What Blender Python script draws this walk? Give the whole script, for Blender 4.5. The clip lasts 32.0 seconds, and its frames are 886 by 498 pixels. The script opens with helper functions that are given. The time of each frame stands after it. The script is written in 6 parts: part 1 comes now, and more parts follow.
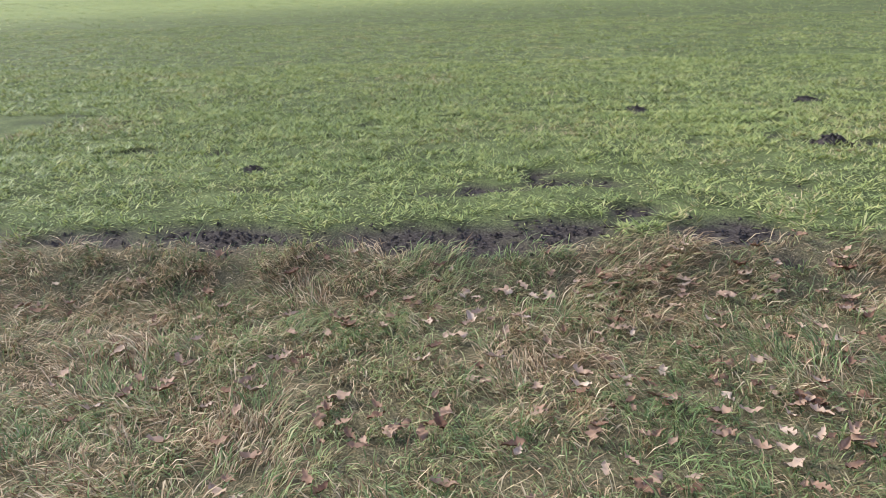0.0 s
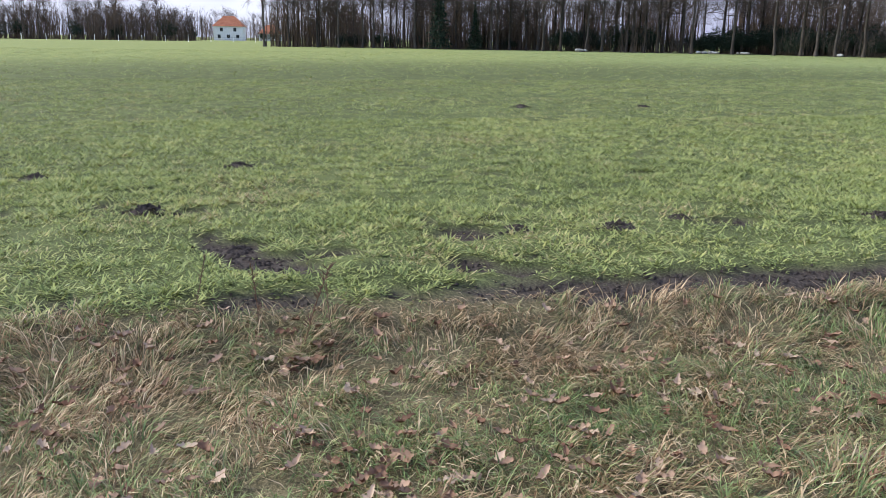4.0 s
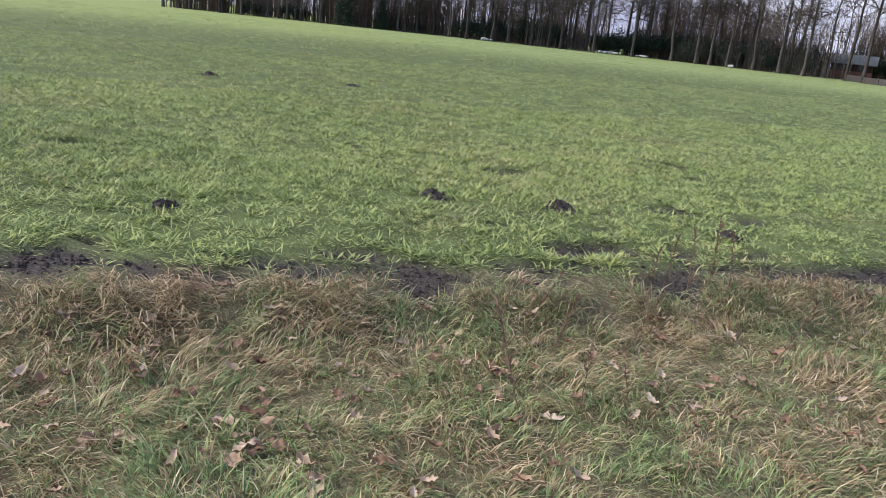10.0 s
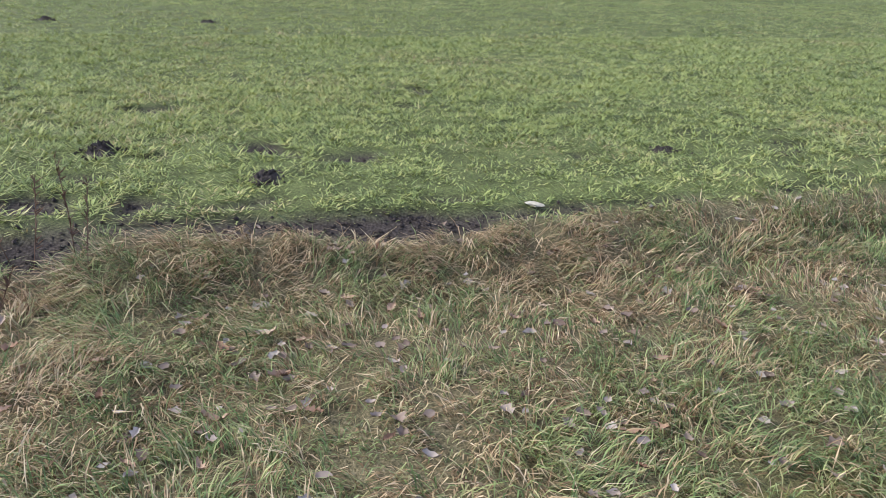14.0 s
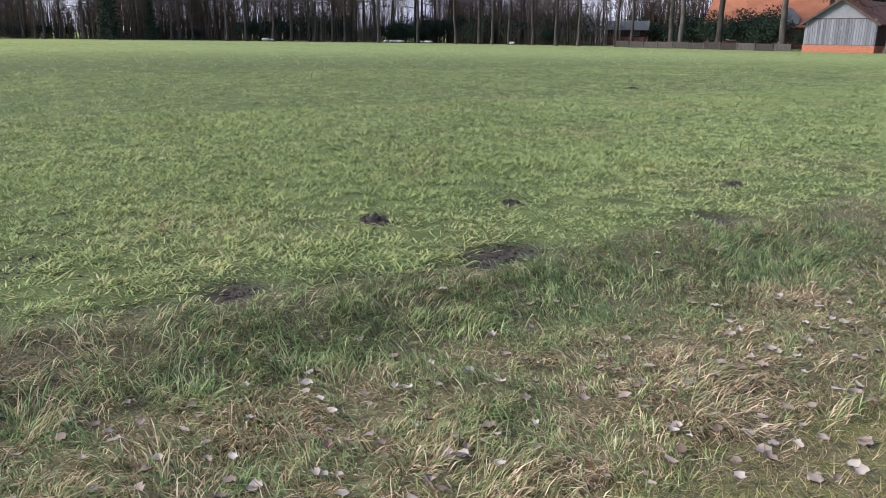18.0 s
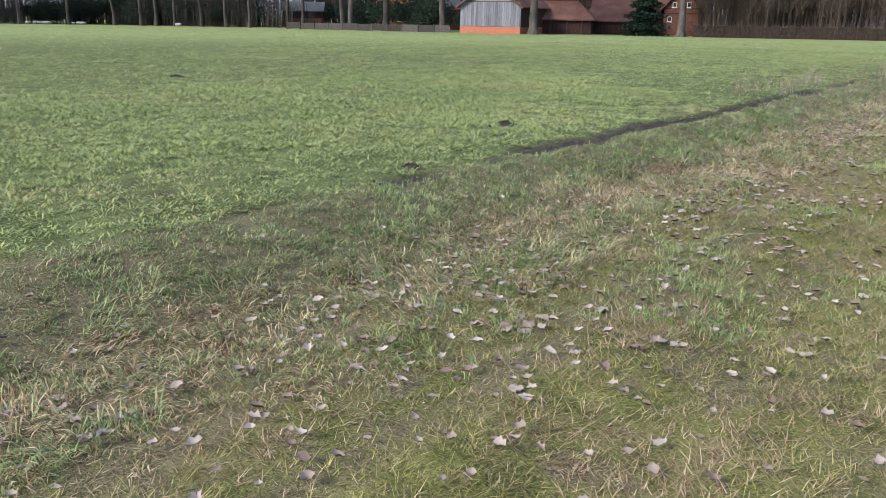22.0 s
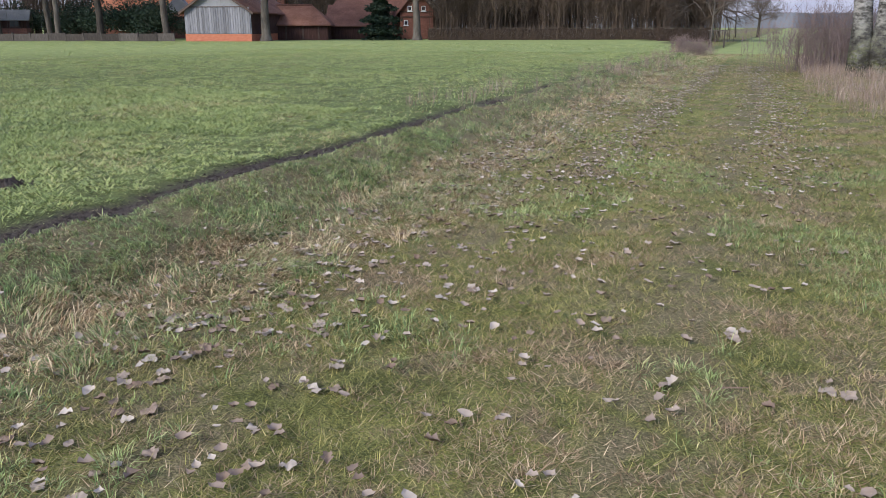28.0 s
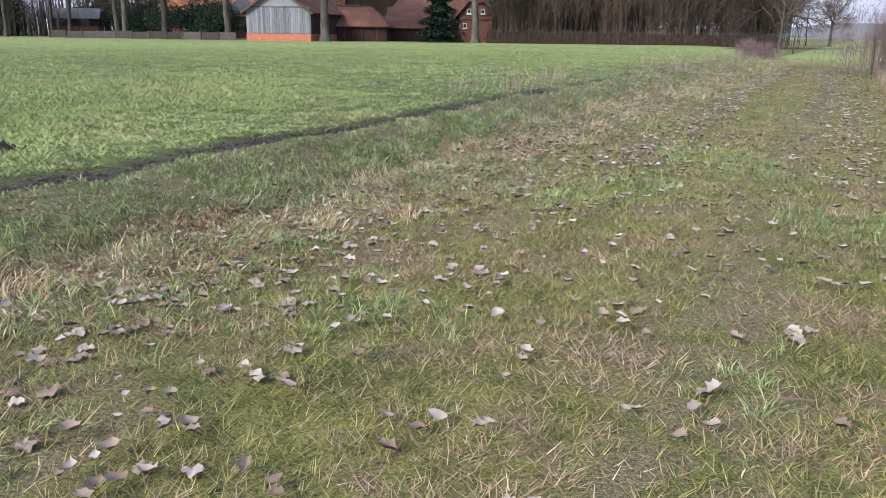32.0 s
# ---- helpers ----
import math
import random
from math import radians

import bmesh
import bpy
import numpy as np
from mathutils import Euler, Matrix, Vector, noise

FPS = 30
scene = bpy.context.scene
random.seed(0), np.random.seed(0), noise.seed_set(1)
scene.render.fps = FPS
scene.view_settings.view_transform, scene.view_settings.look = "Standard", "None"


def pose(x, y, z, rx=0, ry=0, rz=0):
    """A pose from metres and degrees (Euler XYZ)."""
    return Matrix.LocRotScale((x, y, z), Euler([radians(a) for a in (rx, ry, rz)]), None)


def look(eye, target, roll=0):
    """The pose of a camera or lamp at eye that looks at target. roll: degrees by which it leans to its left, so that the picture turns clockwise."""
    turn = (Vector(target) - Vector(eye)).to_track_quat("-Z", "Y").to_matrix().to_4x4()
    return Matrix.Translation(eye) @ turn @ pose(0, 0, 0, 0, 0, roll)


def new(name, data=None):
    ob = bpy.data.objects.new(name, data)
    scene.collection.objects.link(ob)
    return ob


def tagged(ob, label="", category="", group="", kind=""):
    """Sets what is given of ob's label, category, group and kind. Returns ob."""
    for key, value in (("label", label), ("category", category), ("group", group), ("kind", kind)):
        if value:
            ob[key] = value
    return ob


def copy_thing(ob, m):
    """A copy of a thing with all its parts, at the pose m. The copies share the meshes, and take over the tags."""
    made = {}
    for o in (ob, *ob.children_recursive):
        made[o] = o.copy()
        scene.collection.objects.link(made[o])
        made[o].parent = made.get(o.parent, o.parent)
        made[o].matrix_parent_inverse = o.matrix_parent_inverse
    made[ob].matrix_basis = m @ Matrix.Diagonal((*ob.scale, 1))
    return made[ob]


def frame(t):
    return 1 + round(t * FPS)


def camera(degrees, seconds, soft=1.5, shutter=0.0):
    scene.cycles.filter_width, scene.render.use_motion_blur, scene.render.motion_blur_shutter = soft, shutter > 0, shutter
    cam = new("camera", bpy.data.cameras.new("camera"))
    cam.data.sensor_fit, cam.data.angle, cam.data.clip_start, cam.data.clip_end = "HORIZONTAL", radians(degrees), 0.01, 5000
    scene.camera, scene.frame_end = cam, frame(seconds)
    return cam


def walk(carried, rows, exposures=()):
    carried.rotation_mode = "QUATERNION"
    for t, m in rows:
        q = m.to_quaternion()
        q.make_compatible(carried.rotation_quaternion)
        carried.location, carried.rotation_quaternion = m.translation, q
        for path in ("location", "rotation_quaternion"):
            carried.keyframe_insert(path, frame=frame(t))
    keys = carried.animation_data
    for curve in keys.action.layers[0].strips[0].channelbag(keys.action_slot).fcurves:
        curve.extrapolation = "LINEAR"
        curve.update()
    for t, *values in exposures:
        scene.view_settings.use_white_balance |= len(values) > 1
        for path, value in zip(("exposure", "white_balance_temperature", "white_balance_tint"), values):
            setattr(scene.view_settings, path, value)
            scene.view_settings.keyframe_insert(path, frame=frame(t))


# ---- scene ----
cam = camera(59.60, 32.0, soft=0.8)
# seconds, eye, point looked at, roll
PATH = [
    (0, (2.878, -0.521, 1.486), (-1.830, -0.857, -0.162), -1.55),
    (0.5, (2.847, -0.029, 1.521), (-1.894, -0.234, -0.054), -0.83),
    (1, (2.894, 0.515, 1.506), (-1.862, 0.464, -0.037), -0.46),
    (1.5, (2.883, 1.082, 1.491), (-1.901, 1.549, 0.114), 2.79),
    (2, (2.820, 1.640, 1.483), (-1.952, 2.402, 0.200), 2.82),
    (2.5, (2.744, 2.014, 1.479), (-2.065, 2.397, 0.168), 2.15),
    (4.5, (2.695, 3.424, 1.473), (-1.841, 5.039, 0.124), 1.79),
    (5, (2.711, 3.824, 1.480), (-1.543, 6.047, 0.079), 3.47),
    (5.5, (2.761, 4.142, 1.492), (-1.364, 6.597, 0.093), 3.47),
    (6, (2.882, 4.440, 1.507), (-1.233, 6.912, 0.105), 6.99),
    (6.5, (2.839, 4.743, 1.492), (-1.422, 6.920, 0.042), 6.79),
    (7, (2.733, 5.102, 1.534), (-1.623, 7.095, 0.101), 8.09),
    (7.5, (2.704, 5.489, 1.518), (-1.736, 7.302, 0.103), 7.07),
    (8, (2.663, 5.897, 1.534), (-1.827, 7.588, 0.124), 7.05),
    (8.5, (2.568, 6.350, 1.546), (-1.932, 8.029, 0.156), 7.61),
    (9, (2.633, 6.793, 1.521), (-1.930, 8.375, 0.223), 7.36),
    (9.5, (2.726, 7.256, 1.522), (-1.939, 8.476, 0.199), 6.20),
    (10, (2.800, 7.797, 1.482), (-1.764, 9.307, 0.109), 6.05),
    (10.5, (2.838, 8.268, 1.464), (-1.690, 9.842, 0.044), 5.77),
    (11, (2.771, 8.756, 1.471), (-1.760, 10.323, 0.051), 5.65),
    (11.5, (2.633, 9.255, 1.516), (-1.886, 10.829, 0.069), 4.02),
    (12, (2.625, 9.689, 1.518), (-1.994, 10.964, 0.089), 2.68),
    (12.5, (2.594, 10.167, 1.490), (-2.078, 11.208, 0.045), 1.91),
    (13, (2.601, 10.674, 1.510), (-2.052, 11.705, -0.003), 0.45),
    (13.5, (2.683, 11.147, 1.479), (-1.862, 12.164, -0.340), 1.02),
    (14, (2.628, 11.591, 1.456), (-1.925, 12.654, -0.315), 2.03),
    (14.5, (2.550, 12.058, 1.457), (-1.950, 13.451, -0.219), 2.24),
    (16.5, (2.358, 13.937, 1.515), (-2.354, 14.827, 0.099), -0.63),
    (17, (2.375, 14.429, 1.515), (-2.205, 15.891, 0.141), 0.23),
    (17.5, (2.419, 14.939, 1.512), (-1.877, 17.119, 0.176), 1.05),
    (18, (2.459, 15.456, 1.493), (-1.774, 17.753, 0.151), 0.68),
    (18.5, (2.455, 15.997, 1.501), (-1.498, 18.727, 0.114), 1.20),
    (19, (2.455, 16.517, 1.488), (-1.393, 19.418, 0.153), 1.26),
    (19.5, (2.437, 17.084, 1.472), (-1.169, 20.284, 0.145), 2.03),
    (20, (2.439, 17.629, 1.485), (-0.877, 21.123, 0.143), 1.25),
    (20.5, (2.484, 18.132, 1.511), (-0.821, 21.635, 0.167), 1.18),
    (21, (2.526, 18.698, 1.483), (-0.777, 22.199, 0.127), 0.97),
    (21.5, (2.682, 19.226, 1.492), (-0.493, 22.854, 0.166), 1.12),
    (22, (2.816, 19.720, 1.494), (-0.302, 23.360, 0.070), 0.92),
    (22.5, (2.870, 20.272, 1.516), (-0.083, 24.039, 0.070), 1.56),
    (23, (2.979, 20.794, 1.505), (0.159, 24.658, 0.051), 1.10),
    (23.5, (2.992, 21.298, 1.499), (0.179, 25.156, 0.014), 0.88),
    (24, (3.038, 21.874, 1.524), (0.351, 25.826, 0.057), 0.33),
    (24.5, (3.082, 22.381, 1.524), (0.432, 26.353, 0.040), -0.03),
    (25, (2.981, 22.811, 1.530), (0.393, 26.902, 0.278), 0.83),
    (25.5, (2.924, 23.139, 1.526), (0.342, 27.251, 0.334), 0.36),
    (26, (2.905, 23.310, 1.496), (0.355, 27.371, 0.079), -1.50),
    (26.5, (2.826, 23.191, 1.463), (0.793, 27.460, -0.163), -1.56),
    (28.5, (2.823, 23.262, 1.505), (0.894, 27.721, 0.323), 0.43),
    (29, (2.739, 23.428, 1.535), (0.764, 27.925, 0.601), 0.74),
    (29.5, (2.709, 23.572, 1.469), (-0.101, 27.658, 0.825), 2.35),
    (30, (2.733, 23.646, 1.254), (-0.693, 27.279, 1.003), 3.33),
    (30.5, (2.738, 23.757, 1.195), (-0.496, 27.493, 0.425), 1.91),
    (31, (2.783, 23.845, 1.149), (0.117, 27.903, -0.046), 1.81),
    (31.5, (2.793, 23.883, 1.146), (0.355, 28.063, -0.113), 1.04),
    (32, (2.807, 23.889, 1.140), (0.564, 28.150, -0.207), 0.70),
]
EXPOSURE = [(0, 1.05), (1.0, 0.8), (2.0, 0.7), (4.5, 0.94), (7.0, 0.95), (9.0, 0.9), (11.0, 0.95), (13.0, 0.92), (14.5, 1.0), (16.5, 0.8), (17.5, 0.84), (19.0, 0.92), (22.0, 0.95), (24.0, 0.92), (26.0, 0.83), (28.0, 0.7), (28.5, 0.5), (29.0, 0.28), (29.5, 0.1), (30.0, 0.0), (30.5, 0.3), (31.0, 0.98), (32.0, 1.0)]
walk(cam, [(t, look(eye, aim, roll)) for t, eye, aim, roll in PATH], EXPOSURE)

# ---- sky and sun: broken winter cloud, soft light ----
SUN_UP, SUN_TURN = radians(32), radians(200)
world = bpy.data.worlds.new("sky")
scene.world = world
world.use_nodes = True
wt = world.node_tree
wt.nodes.clear()
w_out = wt.nodes.new("ShaderNodeOutputWorld")
w_bg = wt.nodes.new("ShaderNodeBackground")
w_sky = wt.nodes.new("ShaderNodeTexSky")
w_sky.sky_type, w_sky.sun_disc = "NISHITA", False
w_sky.sun_elevation, w_sky.sun_rotation = SUN_UP, SUN_TURN
w_co = wt.nodes.new("ShaderNodeTexCoord")
w_map = wt.nodes.new("ShaderNodeMapping")
w_map.inputs["Scale"].default_value = (1.0, 1.0, 2.6)
w_map.inputs["Location"].default_value = (0.35, 0.1, 0.22)
w_noise = wt.nodes.new("ShaderNodeTexNoise")
w_noise.inputs["Scale"].default_value = 2.3
w_noise.inputs["Detail"].default_value = 7.0
w_noise.inputs["Roughness"].default_value = 0.52
w_ramp = wt.nodes.new("ShaderNodeValToRGB")
w_ramp.color_ramp.elements[0].position, w_ramp.color_ramp.elements[1].position = 0.46, 0.52
w_shade = wt.nodes.new("ShaderNodeTexNoise")
w_shade.inputs["Scale"].default_value, w_shade.inputs["Detail"].default_value = 3.5, 6.0
w_tone = wt.nodes.new("ShaderNodeValToRGB")
w_tone.color_ramp.elements[0].position, w_tone.color_ramp.elements[1].position = 0.40, 0.78
w_tone.color_ramp.elements[0].color = (2.0, 2.12, 2.95, 1)
w_tone.color_ramp.elements[1].color = (4.9, 5.15, 5.95, 1)
w_sky.ozone_density, w_sky.dust_density, w_sky.air_density = 2.0, 0.2, 1.0
w_map.inputs["Rotation"].default_value = (0, 0, radians(14))
w_sep = wt.nodes.new("ShaderNodeSeparateXYZ")
w_low = wt.nodes.new("ShaderNodeMapRange")
w_low.interpolation_type = "SMOOTHSTEP"
w_low.inputs[1].default_value, w_low.inputs[2].default_value = -0.008, 0.008
w_low.inputs[3].default_value, w_low.inputs[4].default_value = 1.0, 0.0


def sky_maths(op, a, b):
    n = wt.nodes.new("ShaderNodeMath")
    n.operation = op
    for socket, v in zip(n.inputs, (a, b)):
        if isinstance(v, (int, float)):
            socket.default_value = v
        else:
            wt.links.new(v, socket)
    return n.outputs[0]


def sky_noise(scale, detail, rough):
    n = wt.nodes.new("ShaderNodeTexNoise")
    n.inputs["Scale"].default_value, n.inputs["Detail"].default_value, n.inputs["Roughness"].default_value = scale, detail, rough
    wt.links.new(w_co.outputs["Generated"], n.inputs["Vector"])
    return n.outputs["Fac"]


# heaped cloud along the horizon, its lumpy top about twelve degrees up
w_lump = sky_maths("MULTIPLY", sky_maths("SUBTRACT", sky_noise(5.5, 8.0, 0.5), 0.5), 0.2)
w_above = sky_maths("SUBTRACT", sky_maths("SUBTRACT", w_sep.outputs[2], 0.213), w_lump)
w_crest = wt.nodes.new("ShaderNodeMapRange")
w_crest.inputs[1].default_value, w_crest.inputs[2].default_value, w_crest.inputs[3].default_value, w_crest.inputs[4].default_value = -0.11, 0.0, 0.0, 0.17
wt.links.new(w_above, w_crest.inputs[0])
w_high = wt.nodes.new("ShaderNodeMapRange")
w_high.interpolation_type = "SMOOTHSTEP"
w_high.inputs[1].default_value, w_high.inputs[2].default_value = 0.27, 0.36
wt.links.new(w_sep.outputs[2], w_high.inputs[0])
w_puffs = sky_maths("MULTIPLY", w_ramp.outputs[0], w_high.outputs[0])
w_side = sky_maths("ADD", w_sep.outputs[0], sky_maths("MULTIPLY", sky_maths("SUBTRACT", sky_noise(7.0, 6.0, 0.55), 0.5), 0.3))
w_max = wt.nodes.new("ShaderNodeMath")
w_max.operation = "MAXIMUM"
w_west = wt.nodes.new("ShaderNodeMapRange")
w_west.interpolation_type = "SMOOTHSTEP"
w_west.inputs[1].default_value, w_west.inputs[2].default_value = -0.74, -0.69
w_west.inputs[3].default_value, w_west.inputs[4].default_value = 1.0, 0.0
w_lit = sky_maths("ADD", w_shade.outputs["Fac"], sky_maths("MULTIPLY", w_crest.outputs[0], sky_maths("SUBTRACT", 1.0, w_west.outputs[0])))
w_over = wt.nodes.new("ShaderNodeMath")
w_over.operation = "MAXIMUM"
w_tint = wt.nodes.new("ShaderNodeMix")
w_tint.data_type, w_tint.blend_type = "RGBA", "MULTIPLY"
w_tint.inputs[0].default_value, w_tint.inputs[7].default_value = 1.0, (0.55, 0.9, 1.35, 1)
w_mix = wt.nodes.new("ShaderNodeMix")
w_mix.data_type = "RGBA"
for a, b in ((w_co.outputs["Generated"], w_map.inputs["Vector"]), (w_map.outputs[0], w_noise.inputs["Vector"]), (w_map.outputs[0], w_shade.inputs["Vector"]),
             (w_noise.outputs["Fac"], w_ramp.inputs[0]), (w_lit, w_tone.inputs[0]), (w_co.outputs["Generated"], w_sep.inputs[0]), (w_above, w_low.inputs[0]), (w_puffs, w_max.inputs[0]), (w_low.outputs[0], w_max.inputs[1]), (w_side, w_west.inputs[0]), (w_max.outputs[0], w_over.inputs[0]), (w_west.outputs[0], w_over.inputs[1]), (w_over.outputs[0], w_mix.inputs[0]),
             (w_sky.outputs[0], w_tint.inputs[6]), (w_tint.outputs[2], w_mix.inputs[6]), (w_tone.outputs[0], w_mix.inputs[7]), (w_mix.outputs[2], w_bg.inputs[0]), (w_bg.outputs[0], w_out.inputs[0])):
    wt.links.new(a, b)
w_bg.inputs[1].default_value = 0.145

sun = new("sun", bpy.data.lights.new("sun", "SUN"))
sun.data.energy, sun.data.angle, sun.data.color = 3.4, radians(22), (1.0, 0.96, 0.9)
sun.matrix_world = look((0, 0, 50), (-math.sin(SUN_TURN) * math.cos(SUN_UP) * 9, -math.cos(SUN_TURN) * math.cos(SUN_UP) * 9, 50 - 9 * math.sin(SUN_UP)))

# ---- materials ----
def ramp_node(nt, stops):
    n = nt.nodes.new("ShaderNodeValToRGB")
    while len(n.color_ramp.elements) < len(stops):
        n.color_ramp.elements.new(0.5)
    for e, (p, c) in zip(n.color_ramp.elements, stops):
        e.position, e.color = p, (*c, 1)
    return n


def noise_node(nt, vec, scale, detail=4.0, rough=0.55):
    n = nt.nodes.new("ShaderNodeTexNoise")
    n.inputs["Scale"].default_value, n.inputs["Detail"].default_value, n.inputs["Roughness"].default_value = scale, detail, rough
    nt.links.new(vec, n.inputs["Vector"])
    return n.outputs["Fac"]


def mixed(nt, fac, a, b, mode="MIX"):
    n = nt.nodes.new("ShaderNodeMix")
    n.data_type, n.blend_type = "RGBA", mode
    for s, v in ((n.inputs[0], fac), (n.inputs[6], a), (n.inputs[7], b)):
        if isinstance(v, (int, float)):
            s.default_value = v
        elif isinstance(v, tuple):
            s.default_value = (*v, 1)
        else:
            nt.links.new(v, s)
    return n.outputs[2]


def maths(nt, op, a, b=0.0, c=0.0):
    n = nt.nodes.new("ShaderNodeMath")
    n.operation = op
    for s, v in zip(n.inputs, (a, b, c)):
        if isinstance(v, (int, float)):
            s.default_value = v
        else:
            nt.links.new(v, s)
    return n.outputs[0]


def stepped(nt, v, lo, hi):
    n = nt.nodes.new("ShaderNodeMapRange")
    n.interpolation_type = "SMOOTHSTEP"
    nt.links.new(v, n.inputs[0])
    n.inputs[1].default_value, n.inputs[2].default_value = lo, hi
    return n.outputs[0]


def blank(name, rough=0.8, metal=0.0):
    m = bpy.data.materials.new(name)
    m.use_nodes = True
    nt = m.node_tree
    b = nt.nodes["Principled BSDF"]
    b.inputs["Roughness"].default_value, b.inputs["Metallic"].default_value = rough, metal
    b.inputs["Specular IOR Level"].default_value = 0.12 if rough > 0.7 else 0.5
    return m, nt, b


def bumped(nt, b, height, strength=0.5, dist=0.02):
    n = nt.nodes.new("ShaderNodeBump")
    n.inputs["Strength"].default_value, n.inputs["Distance"].default_value = strength, dist
    nt.links.new(height, n.inputs["Height"])
    nt.links.new(n.outputs[0], b.inputs["Normal"])


def position(nt):
    return nt.nodes.new("ShaderNodeNewGeometry").outputs["Position"]


def local(nt):
    return nt.nodes.new("ShaderNodeTexCoord").outputs["Object"]


def surface(name, stops, scale=6.0, rough=0.85, bump=0.4, dist=0.01, fine=60.0, stretch=None, vary=0.0):
    """Grain and stains in two sizes over a ramp of base colours."""
    m, nt, b = blank(name, rough)
    vec = local(nt)
    if stretch:
        mp = nt.nodes.new("ShaderNodeMapping")
        mp.inputs["Scale"].default_value = stretch
        nt.links.new(vec, mp.inputs["Vector"])
        vec = mp.outputs[0]
    big, small = noise_node(nt, vec, scale, 5.0), noise_node(nt, vec, fine, 3.0)
    v = maths(nt, "ADD", maths(nt, "MULTIPLY", big, 0.7), maths(nt, "MULTIPLY", small, 0.3))
    if vary:
        r = nt.nodes.new("ShaderNodeObjectInfo").outputs["Random"]
        v = maths(nt, "ADD", v, maths(nt, "MULTIPLY", maths(nt, "SUBTRACT", r, 0.5), vary))
    rp = ramp_node(nt, stops)
    nt.links.new(v, rp.inputs[0])
    nt.links.new(rp.outputs[0], b.inputs["Base Color"])
    if bump:
        bumped(nt, b, small, bump, dist)
    return m


def blade_mat(name, stops, dry, scale=0.9, lo=0.42, hi=0.62, shine=0.5, thin=0.22, clump=7.0, lush=None, bleach=None, spread=0.62, jit=0.34):
    """Grass blades: a colour for each blade and each tuft, and drifts of dead straw among the green."""
    m, nt, b = blank(name, shine)
    p = position(nt)
    r = nt.nodes.new("ShaderNodeNewGeometry").outputs["Random Per Island"]
    tuft = noise_node(nt, p, clump, 2.0)
    drift = noise_node(nt, p, scale * 0.4, 2.0)
    tone = maths(nt, "ADD", maths(nt, "MULTIPLY_ADD", r, spread, (0.62 - spread) * 0.5), maths(nt, "MULTIPLY", maths(nt, "SUBTRACT", maths(nt, "ADD", tuft, maths(nt, "MULTIPLY", drift, 0.6)), 0.58), 0.9))
    g = ramp_node(nt, stops)
    nt.links.new(tone, g.inputs[0])
    green = g.outputs[0]
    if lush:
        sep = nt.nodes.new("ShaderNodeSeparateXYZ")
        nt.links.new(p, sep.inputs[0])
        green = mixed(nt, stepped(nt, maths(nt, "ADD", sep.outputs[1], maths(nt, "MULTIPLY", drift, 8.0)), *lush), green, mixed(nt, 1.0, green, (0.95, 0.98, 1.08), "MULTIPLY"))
    d = ramp_node(nt, dry)
    nt.links.new(maths(nt, "FRACT", maths(nt, "MULTIPLY", r, 7.31)), d.inputs[0])
    patch = maths(nt, "ADD", maths(nt, "MULTIPLY", noise_node(nt, p, scale, 3.0), 0.7), maths(nt, "MULTIPLY", noise_node(nt, p, scale * 5, 2.0), 0.3))
    jitter = maths(nt, "MULTIPLY", maths(nt, "SUBTRACT", maths(nt, "FRACT", maths(nt, "MULTIPLY", r, 13.7)), 0.5), jit)
    fac = stepped(nt, maths(nt, "ADD", patch, jitter), lo, hi)
    c = mixed(nt, fac, green, d.outputs[0])
    if bleach:
        sep = nt.nodes.new("ShaderNodeSeparateXYZ")
        nt.links.new(p, sep.inputs[0])
        c = mixed(nt, stepped(nt, maths(nt, "ADD", sep.outputs[1], maths(nt, "MULTIPLY", drift, 6.0)), *bleach), c, mixed(nt, 1.0, c, (1.03, 1.06, 1.08), "MULTIPLY"))
    nt.links.new(c, b.inputs["Base Color"])
    b.inputs["Specular IOR Level"].default_value = 0.15
    tr = nt.nodes.new("ShaderNodeBsdfTranslucent")
    nt.links.new(c, tr.inputs[0])
    mx = nt.nodes.new("ShaderNodeMixShader")
    mx.inputs[0].default_value = thin
    nt.links.new(b.outputs[0], mx.inputs[1])
    nt.links.new(tr.outputs[0], mx.inputs[2])
    nt.links.new(mx.outputs[0], nt.nodes["Material Output"].inputs[0])
    return m


GREENS = [(0.0, (0.026, 0.045, 0.016)), (0.3, (0.1, 0.15, 0.054)), (0.6, (0.2, 0.265, 0.102)), (0.85, (0.33, 0.365, 0.155)), (1.0, (0.53, 0.48, 0.25))]
CROPS = [(0.0, (0.062, 0.086, 0.029)), (0.25, (0.162, 0.205, 0.07)), (0.5, (0.275, 0.328, 0.112)), (0.75, (0.37, 0.405, 0.14)), (1.0, (0.49, 0.45, 0.19))]
STRAW = [(0.0, (0.11, 0.058, 0.03)), (0.35, (0.3, 0.2, 0.112)), (0.75, (0.5, 0.375, 0.23)), (1.0, (0.66, 0.53, 0.35))]
MOSSY = [(0.0, (0.028, 0.035, 0.012)), (0.3, (0.1, 0.112, 0.037)), (0.55, (0.205, 0.21, 0.068)), (0.8, (0.345, 0.315, 0.108)), (1.0, (0.56, 0.46, 0.215))]
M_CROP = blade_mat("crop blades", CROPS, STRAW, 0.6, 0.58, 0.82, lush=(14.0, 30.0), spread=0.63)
M_VERGE = blade_mat("verge grass", GREENS, STRAW, 1.3, 0.47, 0.7, bleach=(16.0, 24.0))
M_HAY = blade_mat("dead verge straw", GREENS, STRAW, 1.6, 0.26, 0.52, bleach=(16.0, 24.0))
